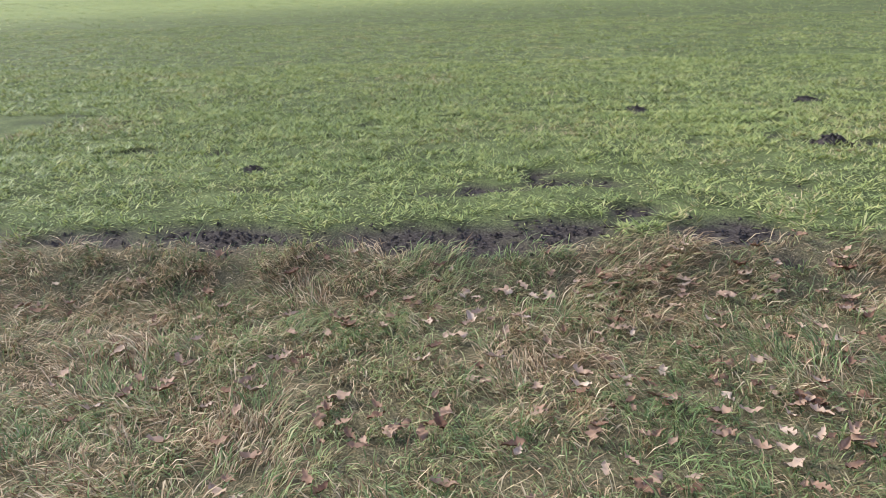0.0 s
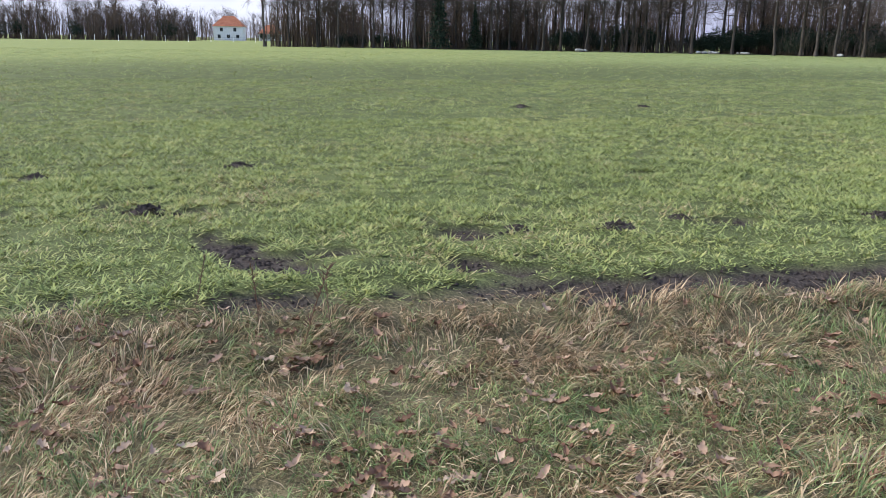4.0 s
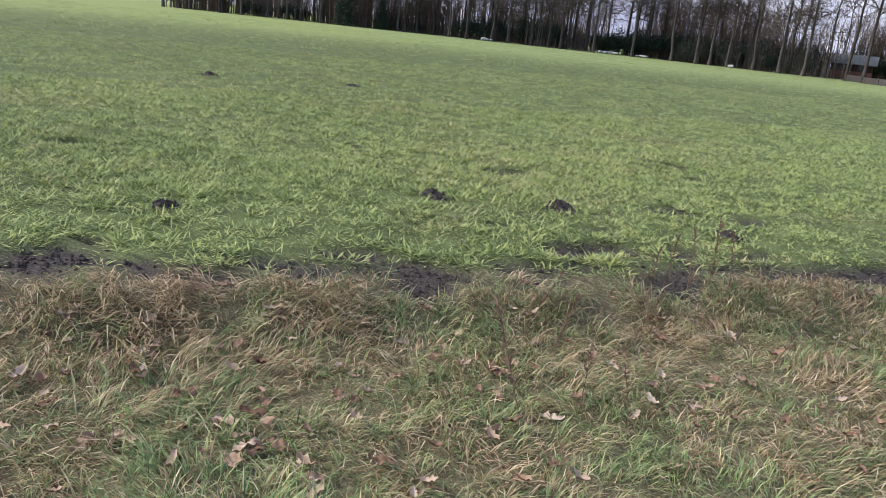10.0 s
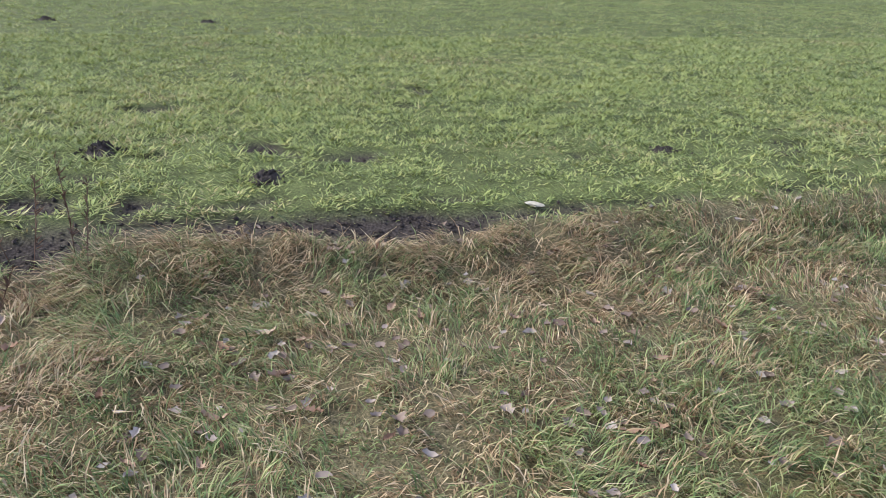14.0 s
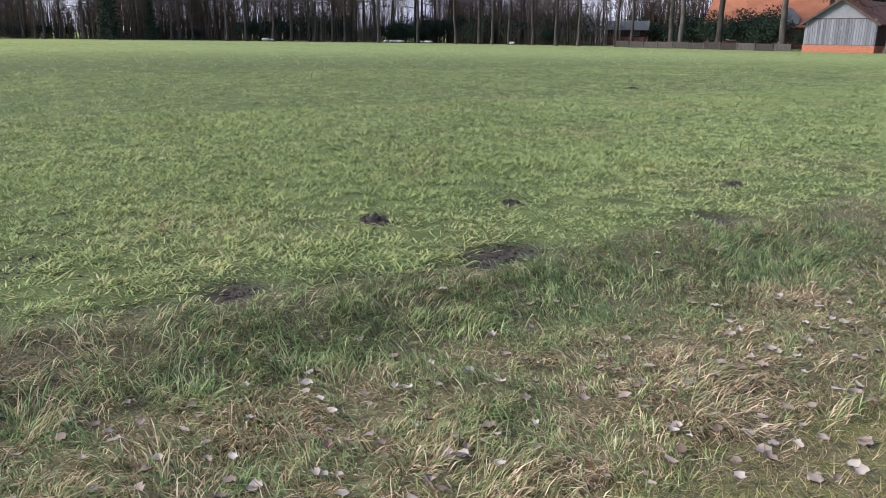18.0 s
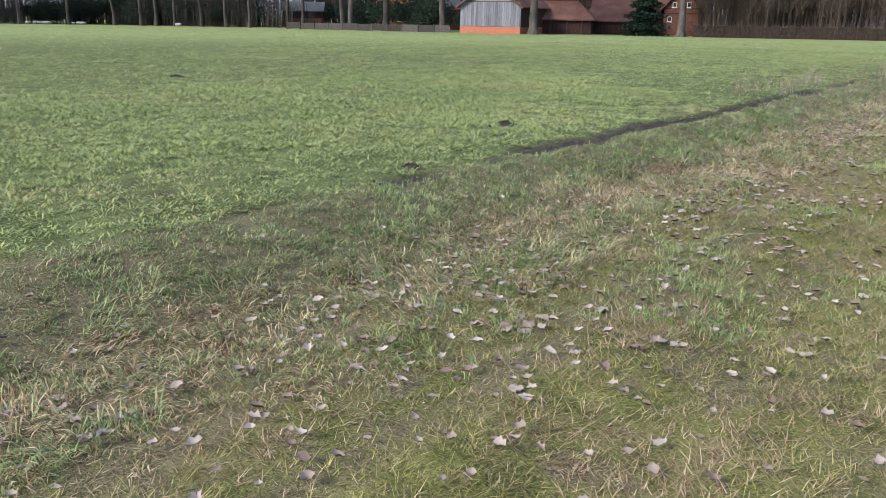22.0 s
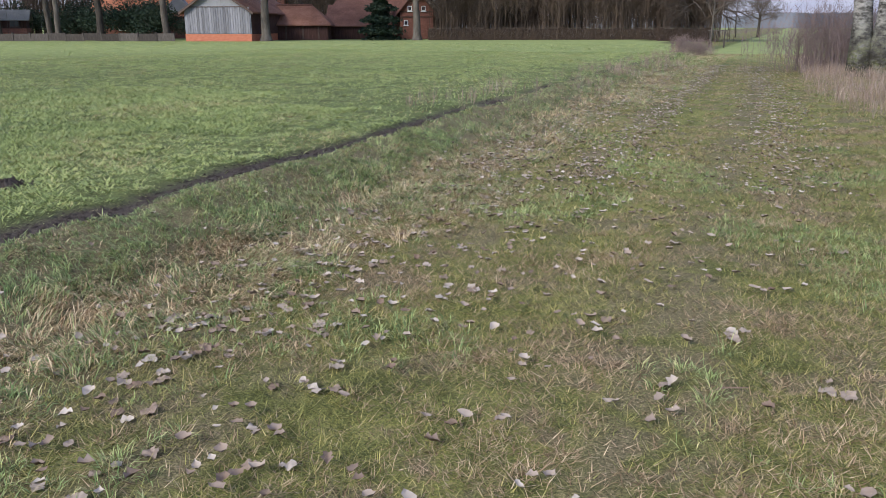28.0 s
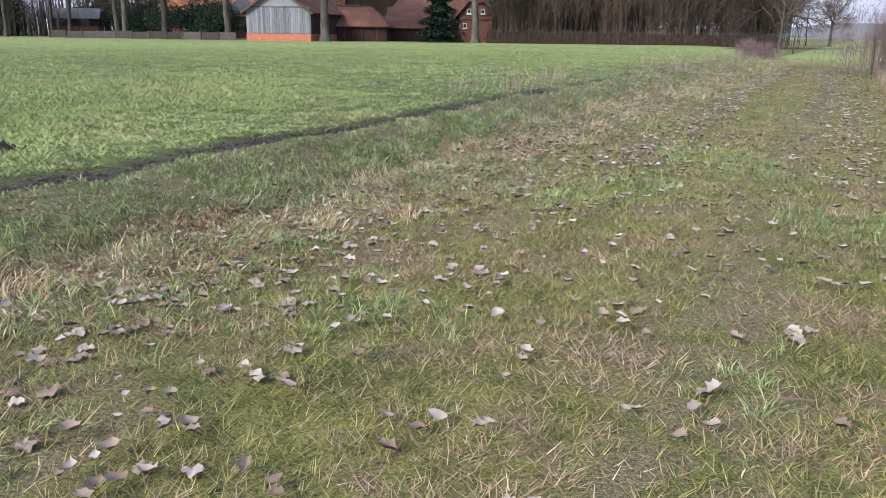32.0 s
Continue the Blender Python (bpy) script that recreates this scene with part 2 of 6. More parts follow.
TRODDEN = [(0.0, (0.1, 0.06, 0.035)), (0.4, (0.27, 0.188, 0.115)), (0.8, (0.43, 0.325, 0.21)), (1.0, (0.58, 0.465, 0.32))]
M_TRACK = blade_mat("track grass", MOSSY, TRODDEN, 1.2, 0.45, 0.57, clump=9.0, spread=0.72, jit=0.24)
M_TUFT = blade_mat("green tufts", [(p, (r * 1.28, g * 1.24, b * 1.28)) for p, (r, g, b) in GREENS], STRAW, 1.1, 0.6, 0.9)
M_DRY = blade_mat("dry stalks", [(0.0, (0.13, 0.09, 0.07)), (1.0, (0.32, 0.24, 0.19))], [(0.0, (0.18, 0.12, 0.095)), (1.0, (0.46, 0.37, 0.3))], 2.0, 0.3, 0.7)
M_SOIL = surface("dark soil", [(0.25, (0.026, 0.021, 0.019)), (0.55, (0.064, 0.052, 0.047)), (0.8, (0.125, 0.105, 0.094))], 9.0, 0.95, 1.0, 0.03, 70.0)
M_BARK = surface("grey brown bark", [(0.25, (0.026, 0.022, 0.018)), (0.55, (0.07, 0.06, 0.05)), (0.85, (0.15, 0.134, 0.115))], 3.0, 0.95, 0.8, 0.05, 14.0, (1, 1, 0.3), 0.3)
M_SAPLING = surface("sapling bark", [(0.2, (0.054, 0.039, 0.029)), (0.6, (0.108, 0.08, 0.06)), (0.9, (0.18, 0.136, 0.102))], 1.2, 0.95, 0.0, 0.01, 7.0, None, 0.3)
M_REED = surface("brown shrub twigs", [(0.2, (0.10, 0.065, 0.05)), (0.6, (0.2, 0.14, 0.11)), (0.9, (0.32, 0.24, 0.2))], 2.0, 0.9, 0.0, 0.01, 9.0)
M_DOCK = surface("rusty dead stalks", [(0.2, (0.08, 0.045, 0.032)), (0.6, (0.16, 0.1, 0.07)), (0.9, (0.27, 0.18, 0.13))], 3.0, 0.9, 0.0, 0.01, 20.0)
M_TWIG = surface("bare twigs", [(0.2, (0.044, 0.034, 0.028)), (0.6, (0.09, 0.072, 0.06)), (0.9, (0.15, 0.124, 0.104))], 2.0, 0.95, 0.0, 0.01, 9.0, None, 0.4)
M_EVER = blade_mat("evergreen needles", [(0.0, (0.008, 0.015, 0.011)), (0.6, (0.018, 0.034, 0.021)), (1.0, (0.042, 0.062, 0.036))], [(0.0, (0.018, 0.025, 0.017)), (1.0, (0.05, 0.058, 0.034))], 0.6, 0.5, 0.8, 0.7, 0.1)


def ground_mat():
    m, nt, b = blank("soil and moss", 0.95)
    p = position(nt)
    sep = nt.nodes.new("ShaderNodeSeparateXYZ")
    nt.links.new(p, sep.inputs[0])
    at = nt.nodes.new("ShaderNodeAttribute")
    at.attribute_name = "zone"
    zone = nt.nodes.new("ShaderNodeSeparateColor")
    nt.links.new(at.outputs["Color"], zone.inputs[0])
    big, mid, small = noise_node(nt, p, 0.35, 4.0), noise_node(nt, p, 3.0, 5.0), noise_node(nt, p, 75.0, 4.0)
    tiny = noise_node(nt, p, 160.0, 2.0)
    soil = ramp_node(nt, [(0.3, (0.017, 0.014, 0.012)), (0.5, (0.046, 0.037, 0.032)), (0.7, (0.1, 0.082, 0.07))])
    nt.links.new(small, soil.inputs[0])
    far = ramp_node(nt, [(0.3, (0.09, 0.112, 0.038)), (0.44, (0.165, 0.198, 0.068)), (0.56, (0.225, 0.25, 0.087)), (0.7, (0.285, 0.298, 0.11))])
    nt.links.new(maths(nt, "ADD", maths(nt, "MULTIPLY", noise_node(nt, p, 1.1, 6.0, 0.7), 0.55), maths(nt, "MULTIPLY", maths(nt, "ADD", mid, small), 0.225)), far.inputs[0])
    moss = ramp_node(nt, [(0.38, (0.036, 0.037, 0.013)), (0.47, (0.092, 0.098, 0.032)), (0.54, (0.162, 0.16, 0.05)), (0.63, (0.29, 0.262, 0.092))])
    nt.links.new(maths(nt, "ADD", maths(nt, "MULTIPLY", mid, 0.3), maths(nt, "MULTIPLY", maths(nt, "ADD", tiny, small), 0.35)), moss.inputs[0])
    thatch = ramp_node(nt, [(0.36, (0.04, 0.036, 0.019)), (0.46, (0.09, 0.078, 0.042)), (0.55, (0.155, 0.13, 0.074)), (0.66, (0.27, 0.22, 0.135))])
    nt.links.new(maths(nt, "ADD", maths(nt, "MULTIPLY", small, 0.5), maths(nt, "MULTIPLY", tiny, 0.5)), thatch.inputs[0])
    under = ramp_node(nt, [(0.4, (0.03, 0.034, 0.015)), (0.49, (0.072, 0.086, 0.032)), (0.56, (0.125, 0.15, 0.053)), (0.66, (0.21, 0.24, 0.087))])
    nt.links.new(maths(nt, "ADD", maths(nt, "MULTIPLY", mid, 0.25), maths(nt, "ADD", maths(nt, "MULTIPLY", small, 0.4), maths(nt, "MULTIPLY", tiny, 0.35))), under.inputs[0])
    bare = stepped(nt, maths(nt, "ADD", maths(nt, "MULTIPLY", mid, 0.45), maths(nt, "MULTIPLY", noise_node(nt, p, 1.15, 4.0), 0.55)), 0.49, 0.57)
    bare = maths(nt, "MAXIMUM", bare, maths(nt, "MULTIPLY", at.outputs["Alpha"], stepped(nt, mid, 0.36, 0.52)))
    track = mixed(nt, bare, moss.outputs[0], thatch.outputs[0])
    c = mixed(nt, zone.outputs[0], thatch.outputs[0], track)
    away = stepped(nt, maths(nt, "MULTIPLY", zone.outputs[1], 1.0), 0.5, 1.0)
    c = mixed(nt, stepped(nt, zone.outputs[1], 0.05, 0.5), c, under.outputs[0])
    richer = stepped(nt, sep.outputs[1], 18.0, 34.0)
    c = mixed(nt, away, c, mixed(nt, richer, far.outputs[0], mixed(nt, 1.0, far.outputs[0], (0.95, 0.98, 1.08), "MULTIPLY")))
    c = mixed(nt, zone.outputs[2], c, soil.outputs[0])
    nt.links.new(c, b.inputs["Base Color"])
    bumped(nt, b, maths(nt, "ADD", small, maths(nt, "MULTIPLY", tiny, 0.4)), 0.4, 0.015)
    return m


M_GROUND = ground_mat()

# ---- helpers for building ----
def lattice(x, y, seed=0):
    """Smooth value noise, 0 to 1, one cell to the unit."""
    xi, yi = np.floor(x), np.floor(y)
    fx, fy = x - xi, y - yi
    fx, fy = fx * fx * (3 - 2 * fx), fy * fy * (3 - 2 * fy)

    def h(a, b):
        v = np.sin(a * 127.1 + b * 311.7 + seed * 74.7) * 43758.5453
        return v - np.floor(v)
    return (h(xi, yi) * (1 - fx) + h(xi + 1, yi) * fx) * (1 - fy) + (h(xi, yi + 1) * (1 - fx) + h(xi + 1, yi + 1) * fx) * fy


def smooth(v, lo, hi):
    t = np.clip((v - lo) / (hi - lo), 0, 1)
    return t * t * (3 - 2 * t)


def raw_mesh(name, verts, faces, mat, shade=False):
    """A mesh of equal polygons from arrays, quickly."""
    me = bpy.data.meshes.new(name)
    verts, faces = np.asarray(verts, np.float32), np.asarray(faces, np.int32)
    n = faces.shape[1]
    me.vertices.add(len(verts))
    me.vertices.foreach_set("co", verts.ravel())
    me.loops.add(faces.size)
    me.loops.foreach_set("vertex_index", faces.ravel())
    me.polygons.add(len(faces))
    me.polygons.foreach_set("loop_start", np.arange(0, faces.size, n, dtype=np.int32))
    me.polygons.foreach_set("use_smooth", np.full(len(faces), shade))
    me.update(calc_edges=True)
    if mat:
        me.materials.append(mat)
    return me


class Shape:
    """Collects corners and faces for one mesh."""

    def __init__(self):
        self.v, self.f = [], []

    def box(self, x0, x1, y0, y1, z0, z1, m=None):
        c = [(x, y, z) for z in (z0, z1) for y in (y0, y1) for x in (x0, x1)]
        return self.add(c, [(0, 2, 3, 1), (4, 5, 7, 6), (0, 1, 5, 4), (2, 6, 7, 3), (0, 4, 6, 2), (1, 3, 7, 5)], m)

    def add(self, verts, faces, m=None):
        k = len(self.v)
        self.v += [tuple(m @ Vector(p)) for p in verts] if m else [tuple(p) for p in verts]
        self.f += [tuple(i + k for i in f) for f in faces]
        return self

    def prism(self, outline, y0, y1):
        """An outline in x and z, drawn out from y0 to y1."""
        n = len(outline)
        v = [(x, y0, z) for x, z in outline] + [(x, y1, z) for x, z in outline]
        f = [tuple(range(n)), tuple(range(2 * n - 1, n - 1, -1))]
        f += [(i, i + n, (i + 1) % n + n, (i + 1) % n) for i in range(n)]
        return self.add(v, f)

    def tube(self, pts, radii, sides=5, cap=False):
        k = len(self.v)
        for i, (p, r) in enumerate(zip(pts, radii)):
            d = Vector(pts[min(i + 1, len(pts) - 1)]) - Vector(pts[max(i - 1, 0)])
            d = d.normalized() if d.length > 1e-9 else Vector((0, 0, 1))
            a = d.cross(Vector((0.31, 0.95, 0.05)) if abs(d.y) < 0.9 else Vector((1, 0, 0))).normalized()
            b = d.cross(a)
            for s in range(sides):
                w = 2 * math.pi * s / sides
                q = Vector(p) + (a * math.cos(w) + b * math.sin(w)) * r
                self.v.append((q.x, q.y, q.z))
        for i in range(len(pts) - 1):
            for s in range(sides):
                a0, a1 = k + i * sides + s, k + i * sides + (s + 1) % sides
                self.f.append((a0, a1, a1 + sides, a0 + sides))
        if cap:
            self.f.append(tuple(k + (len(pts) - 1) * sides + s for s in range(sides)))
        return self

    def mesh(self, name, mat, shade=False):
        me = bpy.data.meshes.new(name)
        me.from_pydata(self.v, [], self.f)
        if shade:
            me.polygons.foreach_set("use_smooth", np.full(len(self.f), True))
        me.materials.append(mat)
        return me


def part(name, shape, mat, parent, label="", m=None, shade=False):
    me = shape.mesh(name, mat, shade) if isinstance(shape, Shape) else shape
    ob = new(name, me)
    ob.parent = parent
    if m is not None:
        ob.matrix_basis = m
    return tagged(ob, label)


# ---- the lie of the land ----
EDGE_Y = (-60, 13, 15, 18, 20, 25, 28, 32, 40, 60, 70, 85, 100, 140)
EDGE_X = (-0.98, -0.98, -1.16, -1.17, -1.27, -1.41, -1.43, -1.57, -1.80, -2.05, -2.7, -4.6, -8.0, -20.0)
# the foot of the wood and the farm fence, from the shed westwards
WOOD_X = (-118.0, -113.0, -107.0, -100.0, -92.5, -88.5, -79.5, -66.0, -46.0, -36.0)
WOOD_Y = (2.0, 17.5, 29.5, 44.0, 59.0, 62.8, 70.0, 74.6, 79.0, 84.0)


def inside(x, y):
    """Metres into the field from its edge beside the track."""
    return np.interp(y, EDGE_Y, EDGE_X) - x


def height(x, y):
    x, y = np.asarray(x, float), np.asarray(y, float)
    d = inside(x, y)
    near = smooth(-np.hypot(x, y - 14), -70, -30)
    z = (0.2 + 0.05 * smooth(y, 12, 22)) * smooth(d, -0.55 - 0.5 * smooth(y, 16, 23), 0.2)
    z = z + near * (0.022 * (lattice(x * 1.3, y * 1.3, 3) - 0.5) + 0.03 * (lattice(x * 3.1, y * 3.1, 5) - 0.5) * smooth(-d, -6, 1.6))
    z = z - 0.045 * near * soil_strip(x, y)
    z = z - 0.03 * smooth(-np.abs(x - (1.75 - 0.02 * (y - 20))), -0.35, -0.1) * near
    return z + 0.05 * smooth(x, 3.2, 4.5) * near


SOIL_SPOTS = [(-1.15, 0.75, 0.34), (-0.86, 0.95, 0.12), (-1.08, -1.0, 0.26), (-1.12, -0.3, 0.2), (-1.1, -2.0, 0.26), (-1.28, 2.0, 0.2), (-1.07, 4.85, 0.3), (-1.2, 5.3, 0.18), (-1.12, 6.1, 0.34), (-1.2, 7.08, 0.28), (-1.0, 7.95, 0.17), (-1.05, 8.95, 0.34), (-1.0, 9.7, 0.2),
              (-1.51, 10.2, 0.3), (-0.98, 10.5, 0.26), (-1.1, 11.4, 0.2), (-1.12, 12.24, 0.24), (-1.33, 16.3, 0.14), (-1.31, 17.94, 0.3), (-1.42, 19.84, 0.26), (-2.3, 22.5, 0.2), (-1.5, 25.55, 0.22), (-1.6, 26.2, 0.24), (-1.55, 27.2, 0.26), (-2.2, 2.8, 0.2)]



def soil_strip(x, y):
    """Bare earth where the plough turned, 0 to 1."""
    d = inside(x, y)
    mid = 0.14 + 0.16 * (lattice(y * 0.9, y * 0 + 2.2, 7) - 0.5)
    half = (0.035 + 0.06 * smooth(y, 24, 25) + (0.14 - 0.04 * smooth(y, 24, 25)) * lattice(y * 0.55, y * 0 + 0.5, 9)) * (1 - 0.75 * smooth(y, 12, 14.5) * smooth(-y, -24.5, -23)) * (0.5 + 1.0 * lattice(y * 1.9, y * 0 + 4.4, 15)) * smooth(-y, -62, -30)
    s = smooth(half - np.abs(d - mid), -0.05, 0.06)
    ragged = lattice(x * 2.1, y * 1.4, 11) * 0.62 + lattice(x * 6, y * 6, 12) * 0.38
    fleck = lattice(x * 2.1, y * 1.4, 11) * 0.42 + lattice(x * 6.5, y * 4.6, 14) * 0.58
    crumbs = smooth(fleck + 0.02 * smooth(-y, -9, -3), 0.72, 0.77) * smooth(d, 0.1, 0.4) * smooth(-d, -7.0, -2.5) * (1 - 0.85 * smooth(y, 13, 17))
    s = np.maximum(s * smooth(ragged + 0.4 * (lattice(y * 0.8, y * 0 + 6.3, 13) - 0.5) * smooth(y, 12, 16) + 0.1 * smooth(y, 23.5, 25), 0.36, 0.5), crumbs)
    for px, py, pr in SOIL_SPOTS:
        s = np.maximum(s, smooth(pr * (0.1 + 1.5 * ragged) - np.hypot((x - px) * 1.5, y - py), -0.06, 0.06))
    return s


def rut(x, y):
    """The two worn wheel tracks of the lane, 0 to 1."""
    s = 0.0 * x
    for c0, c1, w in ((0.95, 0.55, 0.2), (2.62, 1.9, 0.24)):
        c = np.interp(y, (18, 55), (c0, c1)) + 0.16 * (lattice(y * 0.7, y * 0 + c0, 81) - 0.5)
        s = np.maximum(s, smooth(w - np.abs(x - c), -0.1, 0.12) * smooth(lattice(x * 1.3, y * 0.6, 82), 0.25, 0.55))
    return s * smooth(y, 15, 20)


def axis(dense0, dense1, step, low, high, grow=1.16):
    a, s = list(np.arange(dense0, dense1, step)), step
    right, left = [dense1], [dense0]
    while right[-1] < high:
        s *= grow
        right.append(right[-1] + s)
    s = step
    while left[-1] > low:
        s *= grow
        left.append(left[-1] - s)
    return np.array(left[:0:-1] + a + right)


gx, gy = axis(-5.0, 4.6, 0.09, -3000, 3000, 1.2), axis(-4, 34, 0.15, -3000, 3000, 1.2)
GX, GY = np.meshgrid(gx, gy)
GZ = height(GX, GY)
idx = np.arange(GX.size).reshape(GX.shape)
quads = np.stack([idx[:-1, :-1], idx[:-1, 1:], idx[1:, 1:], idx[1:, :-1]], -1).reshape(-1, 4)
ground_me = raw_mesh("ground", np.stack([GX, GY, GZ], -1).reshape(-1, 3), quads, M_GROUND, True)
D = inside(GX, GY)
zone = np.zeros((GX.size, 4), np.float32)
reach = np.hypot(GX - 2, GY - 12)
verge_to = np.interp(GY, (-5, 10, 16, 22, 60, 70, 100), (1.5, 1.3, 0.7, 0.2, -0.6, -2.6, -8.0))
zone[:, 0] = smooth(GX - verge_to + 0.8 * (lattice(GX * 1.2, GY * 1.2, 21) - 0.5), -0.3, 0.4).ravel()
zone[:, 1] = np.maximum(smooth(D, -0.1, 0.3) * (0.5 + 0.5 * smooth(reach, 22, 70)), smooth(GX, 5.5, 8) + smooth(GY, 45, 70) * smooth(GX, -3, -1)).clip(0, 1).ravel()
zone[:, 2] = soil_strip(GX, GY).ravel()
zone[:, 3] = rut(GX, GY).ravel()
col = ground_me.color_attributes.new("zone", "FLOAT_COLOR", "POINT")
col.data.foreach_set("color", zone.ravel())
ground = tagged(new("ground", ground_me), "green winter field, rough verge and mossy farm track", "ground", kind="structure")


# ---- grass ----
rng = np.random.default_rng(5)


def blade_mesh(name, x, y, long, wide, yaw, lean, curl, mat, flat=False):
    z = height(x, y) - 0.004
    h = np.stack([np.cos(yaw), np.sin(yaw), 0 * yaw], -1)
    tw = yaw + 1.5708 + rng.normal(0, 0.5, len(x))
    s = np.stack([np.cos(tw), np.sin(tw), 0 * yaw], -1) * (wide / 2)[:, None]
    up = np.array([0, 0, 1.0])
    p = np.stack([x, y, z], -1)
    e1, e2 = lean, lean + curl
    if flat:
        tip = p + long[:, None] * (np.sin(e1)[:, None] * h + np.cos(e1)[:, None] * up)
        v = np.stack([p - s, p + s, tip], 1).reshape(-1, 3)
        return raw_mesh(name, v, np.arange(len(v)).reshape(-1, 3), mat)
    mid = p + 0.5 * long[:, None] * (np.sin(e1)[:, None] * h + np.cos(e1)[:, None] * up)
    tip = mid + 0.5 * long[:, None] * (np.sin(e2)[:, None] * h + np.cos(e2)[:, None] * up)
    tip[:, 2] = np.maximum(tip[:, 2], z + 0.006)
    v = np.stack([p, mid + s, mid - s, tip], 1).reshape(-1, 3)
    k = np.arange(len(x))[:, None] * 4
    return raw_mesh(name, v, np.stack([k + [0, 1, 2], k + [2, 1, 3]], 1).reshape(-1, 3), mat)


def scatter(per_m2, x0, x1, y0, y1):
    n = int(per_m2 * (x1 - x0) * (y1 - y0))
    return rng.uniform(x0, x1, n), rng.uniform(y0, y1, n)


def tufts(x, y, count, spread):
    """Blades round each tuft: places and outward headings."""
    k = np.repeat(np.arange(len(x)), count)
    a = rng.uniform(0, 2 * math.pi, len(k))
    r = np.abs(rng.normal(0, spread, len(k)))
    return x[k] + np.cos(a) * r, y[k] + np.sin(a) * r, a + rng.normal(0, 0.7, len(k))


def grown(name, label, me):
    return tagged(new(name, me), label, "grass", kind="stuff")


def crop(per_m2, x0, x1, y0, y1, d0, d1, count, spread, long, wide, name, label, flat=False):
    x, y = scatter(per_m2, x0, x1, y0, y1)
    d = inside(x, y)
    cover = 0.38 + 0.95 * lattice(x * 1.7, y * 1.7, 31) * (0.5 + 0.5 * lattice(x * 0.4, y * 0.4, 33)) + 0.25 * smooth(d, 1, 4)
    cover = cover * (0.55 + 0.6 * smooth(lattice(x * 5.5, y * 5.5, 37), 0.22, 0.58))
    ok = (d > d0) & (d < d1) & (y > -4.5 + 0.85 * (x + 1)) & (rng.random(len(x)) < cover) & (soil_strip(x, y) < 0.3 + 0.4 * rng.random(len(x)))
    ok &= y < np.interp(x, WOOD_X, WOOD_Y) - 0.8
    x, y = x[ok], y[ok]
    vigour = np.repeat(rng.uniform(0.5, 1.35, len(x)), count)
    x, y, a = tufts(x, y, count, spread)
    n = len(x)
    lush = (0.7 + 0.6 * lattice(x * 0.8, y * 0.8, 35)) * vigour
    return grown(name, label, blade_mesh(name, x, y, rng.uniform(*long, n) * lush, rng.uniform(*wide, n), a, rng.uniform(0.85, 1.53, n), rng.uniform(-0.2, 0.5, n), M_CROP, flat))


crop(300, -3.2, -0.8, -4.5, 33, 0.06, 1.6, 12, 0.044, (0.04, 0.085), (0.0075, 0.0128), "crop_grass", "short green winter crop beside the verge")
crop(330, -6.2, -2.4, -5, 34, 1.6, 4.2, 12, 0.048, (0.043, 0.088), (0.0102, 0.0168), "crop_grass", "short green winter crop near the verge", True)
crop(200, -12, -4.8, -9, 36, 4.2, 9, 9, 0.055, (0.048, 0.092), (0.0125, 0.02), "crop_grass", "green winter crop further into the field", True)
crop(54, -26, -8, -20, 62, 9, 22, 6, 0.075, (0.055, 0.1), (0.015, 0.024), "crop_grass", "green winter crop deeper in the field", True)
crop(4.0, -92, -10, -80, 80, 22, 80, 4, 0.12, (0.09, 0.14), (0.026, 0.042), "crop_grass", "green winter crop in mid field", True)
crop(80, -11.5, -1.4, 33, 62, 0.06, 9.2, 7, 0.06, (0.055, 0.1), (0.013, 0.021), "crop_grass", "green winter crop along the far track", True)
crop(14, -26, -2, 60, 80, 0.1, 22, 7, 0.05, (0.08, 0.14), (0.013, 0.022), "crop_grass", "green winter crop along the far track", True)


def verge_share(x, y):
    to = np.interp(y, (-5, 10, 16, 22, 60), (1.7, 1.5, 0.9, 0.35, 0.0))
    return smooth(to - x + 0.9 * (lattice(x * 1.2, y * 1.2, 21) - 0.5), -0.35, 0.3)


def hummock(x, y):
    """Tussocks, 0 in the gaps to 1 on the crowns."""
    return 0.6 * lattice(x * 4.4, y * 4.4, 48) + 0.4 * lattice(x * 1.9, y * 1.9, 49)


def strawness(x, y):
    """Share of dead straw in the verge: a bleached band, by the edge at first, further out past the bend."""
    d = inside(x, y)
    on = smooth(y, 12.5, 17)
    early = 0.46 + 0.26 * smooth(d, -1.1, -0.6)
    late = -0.1 + 0.8 * smooth(-d, 0.45, 0.95) - 0.1 * smooth(-d, 1.7, 2.4)
    return early * (1 - on) + late * on + 0.9 * (lattice(x * 1.7, y * 1.4, 47) - 0.5)


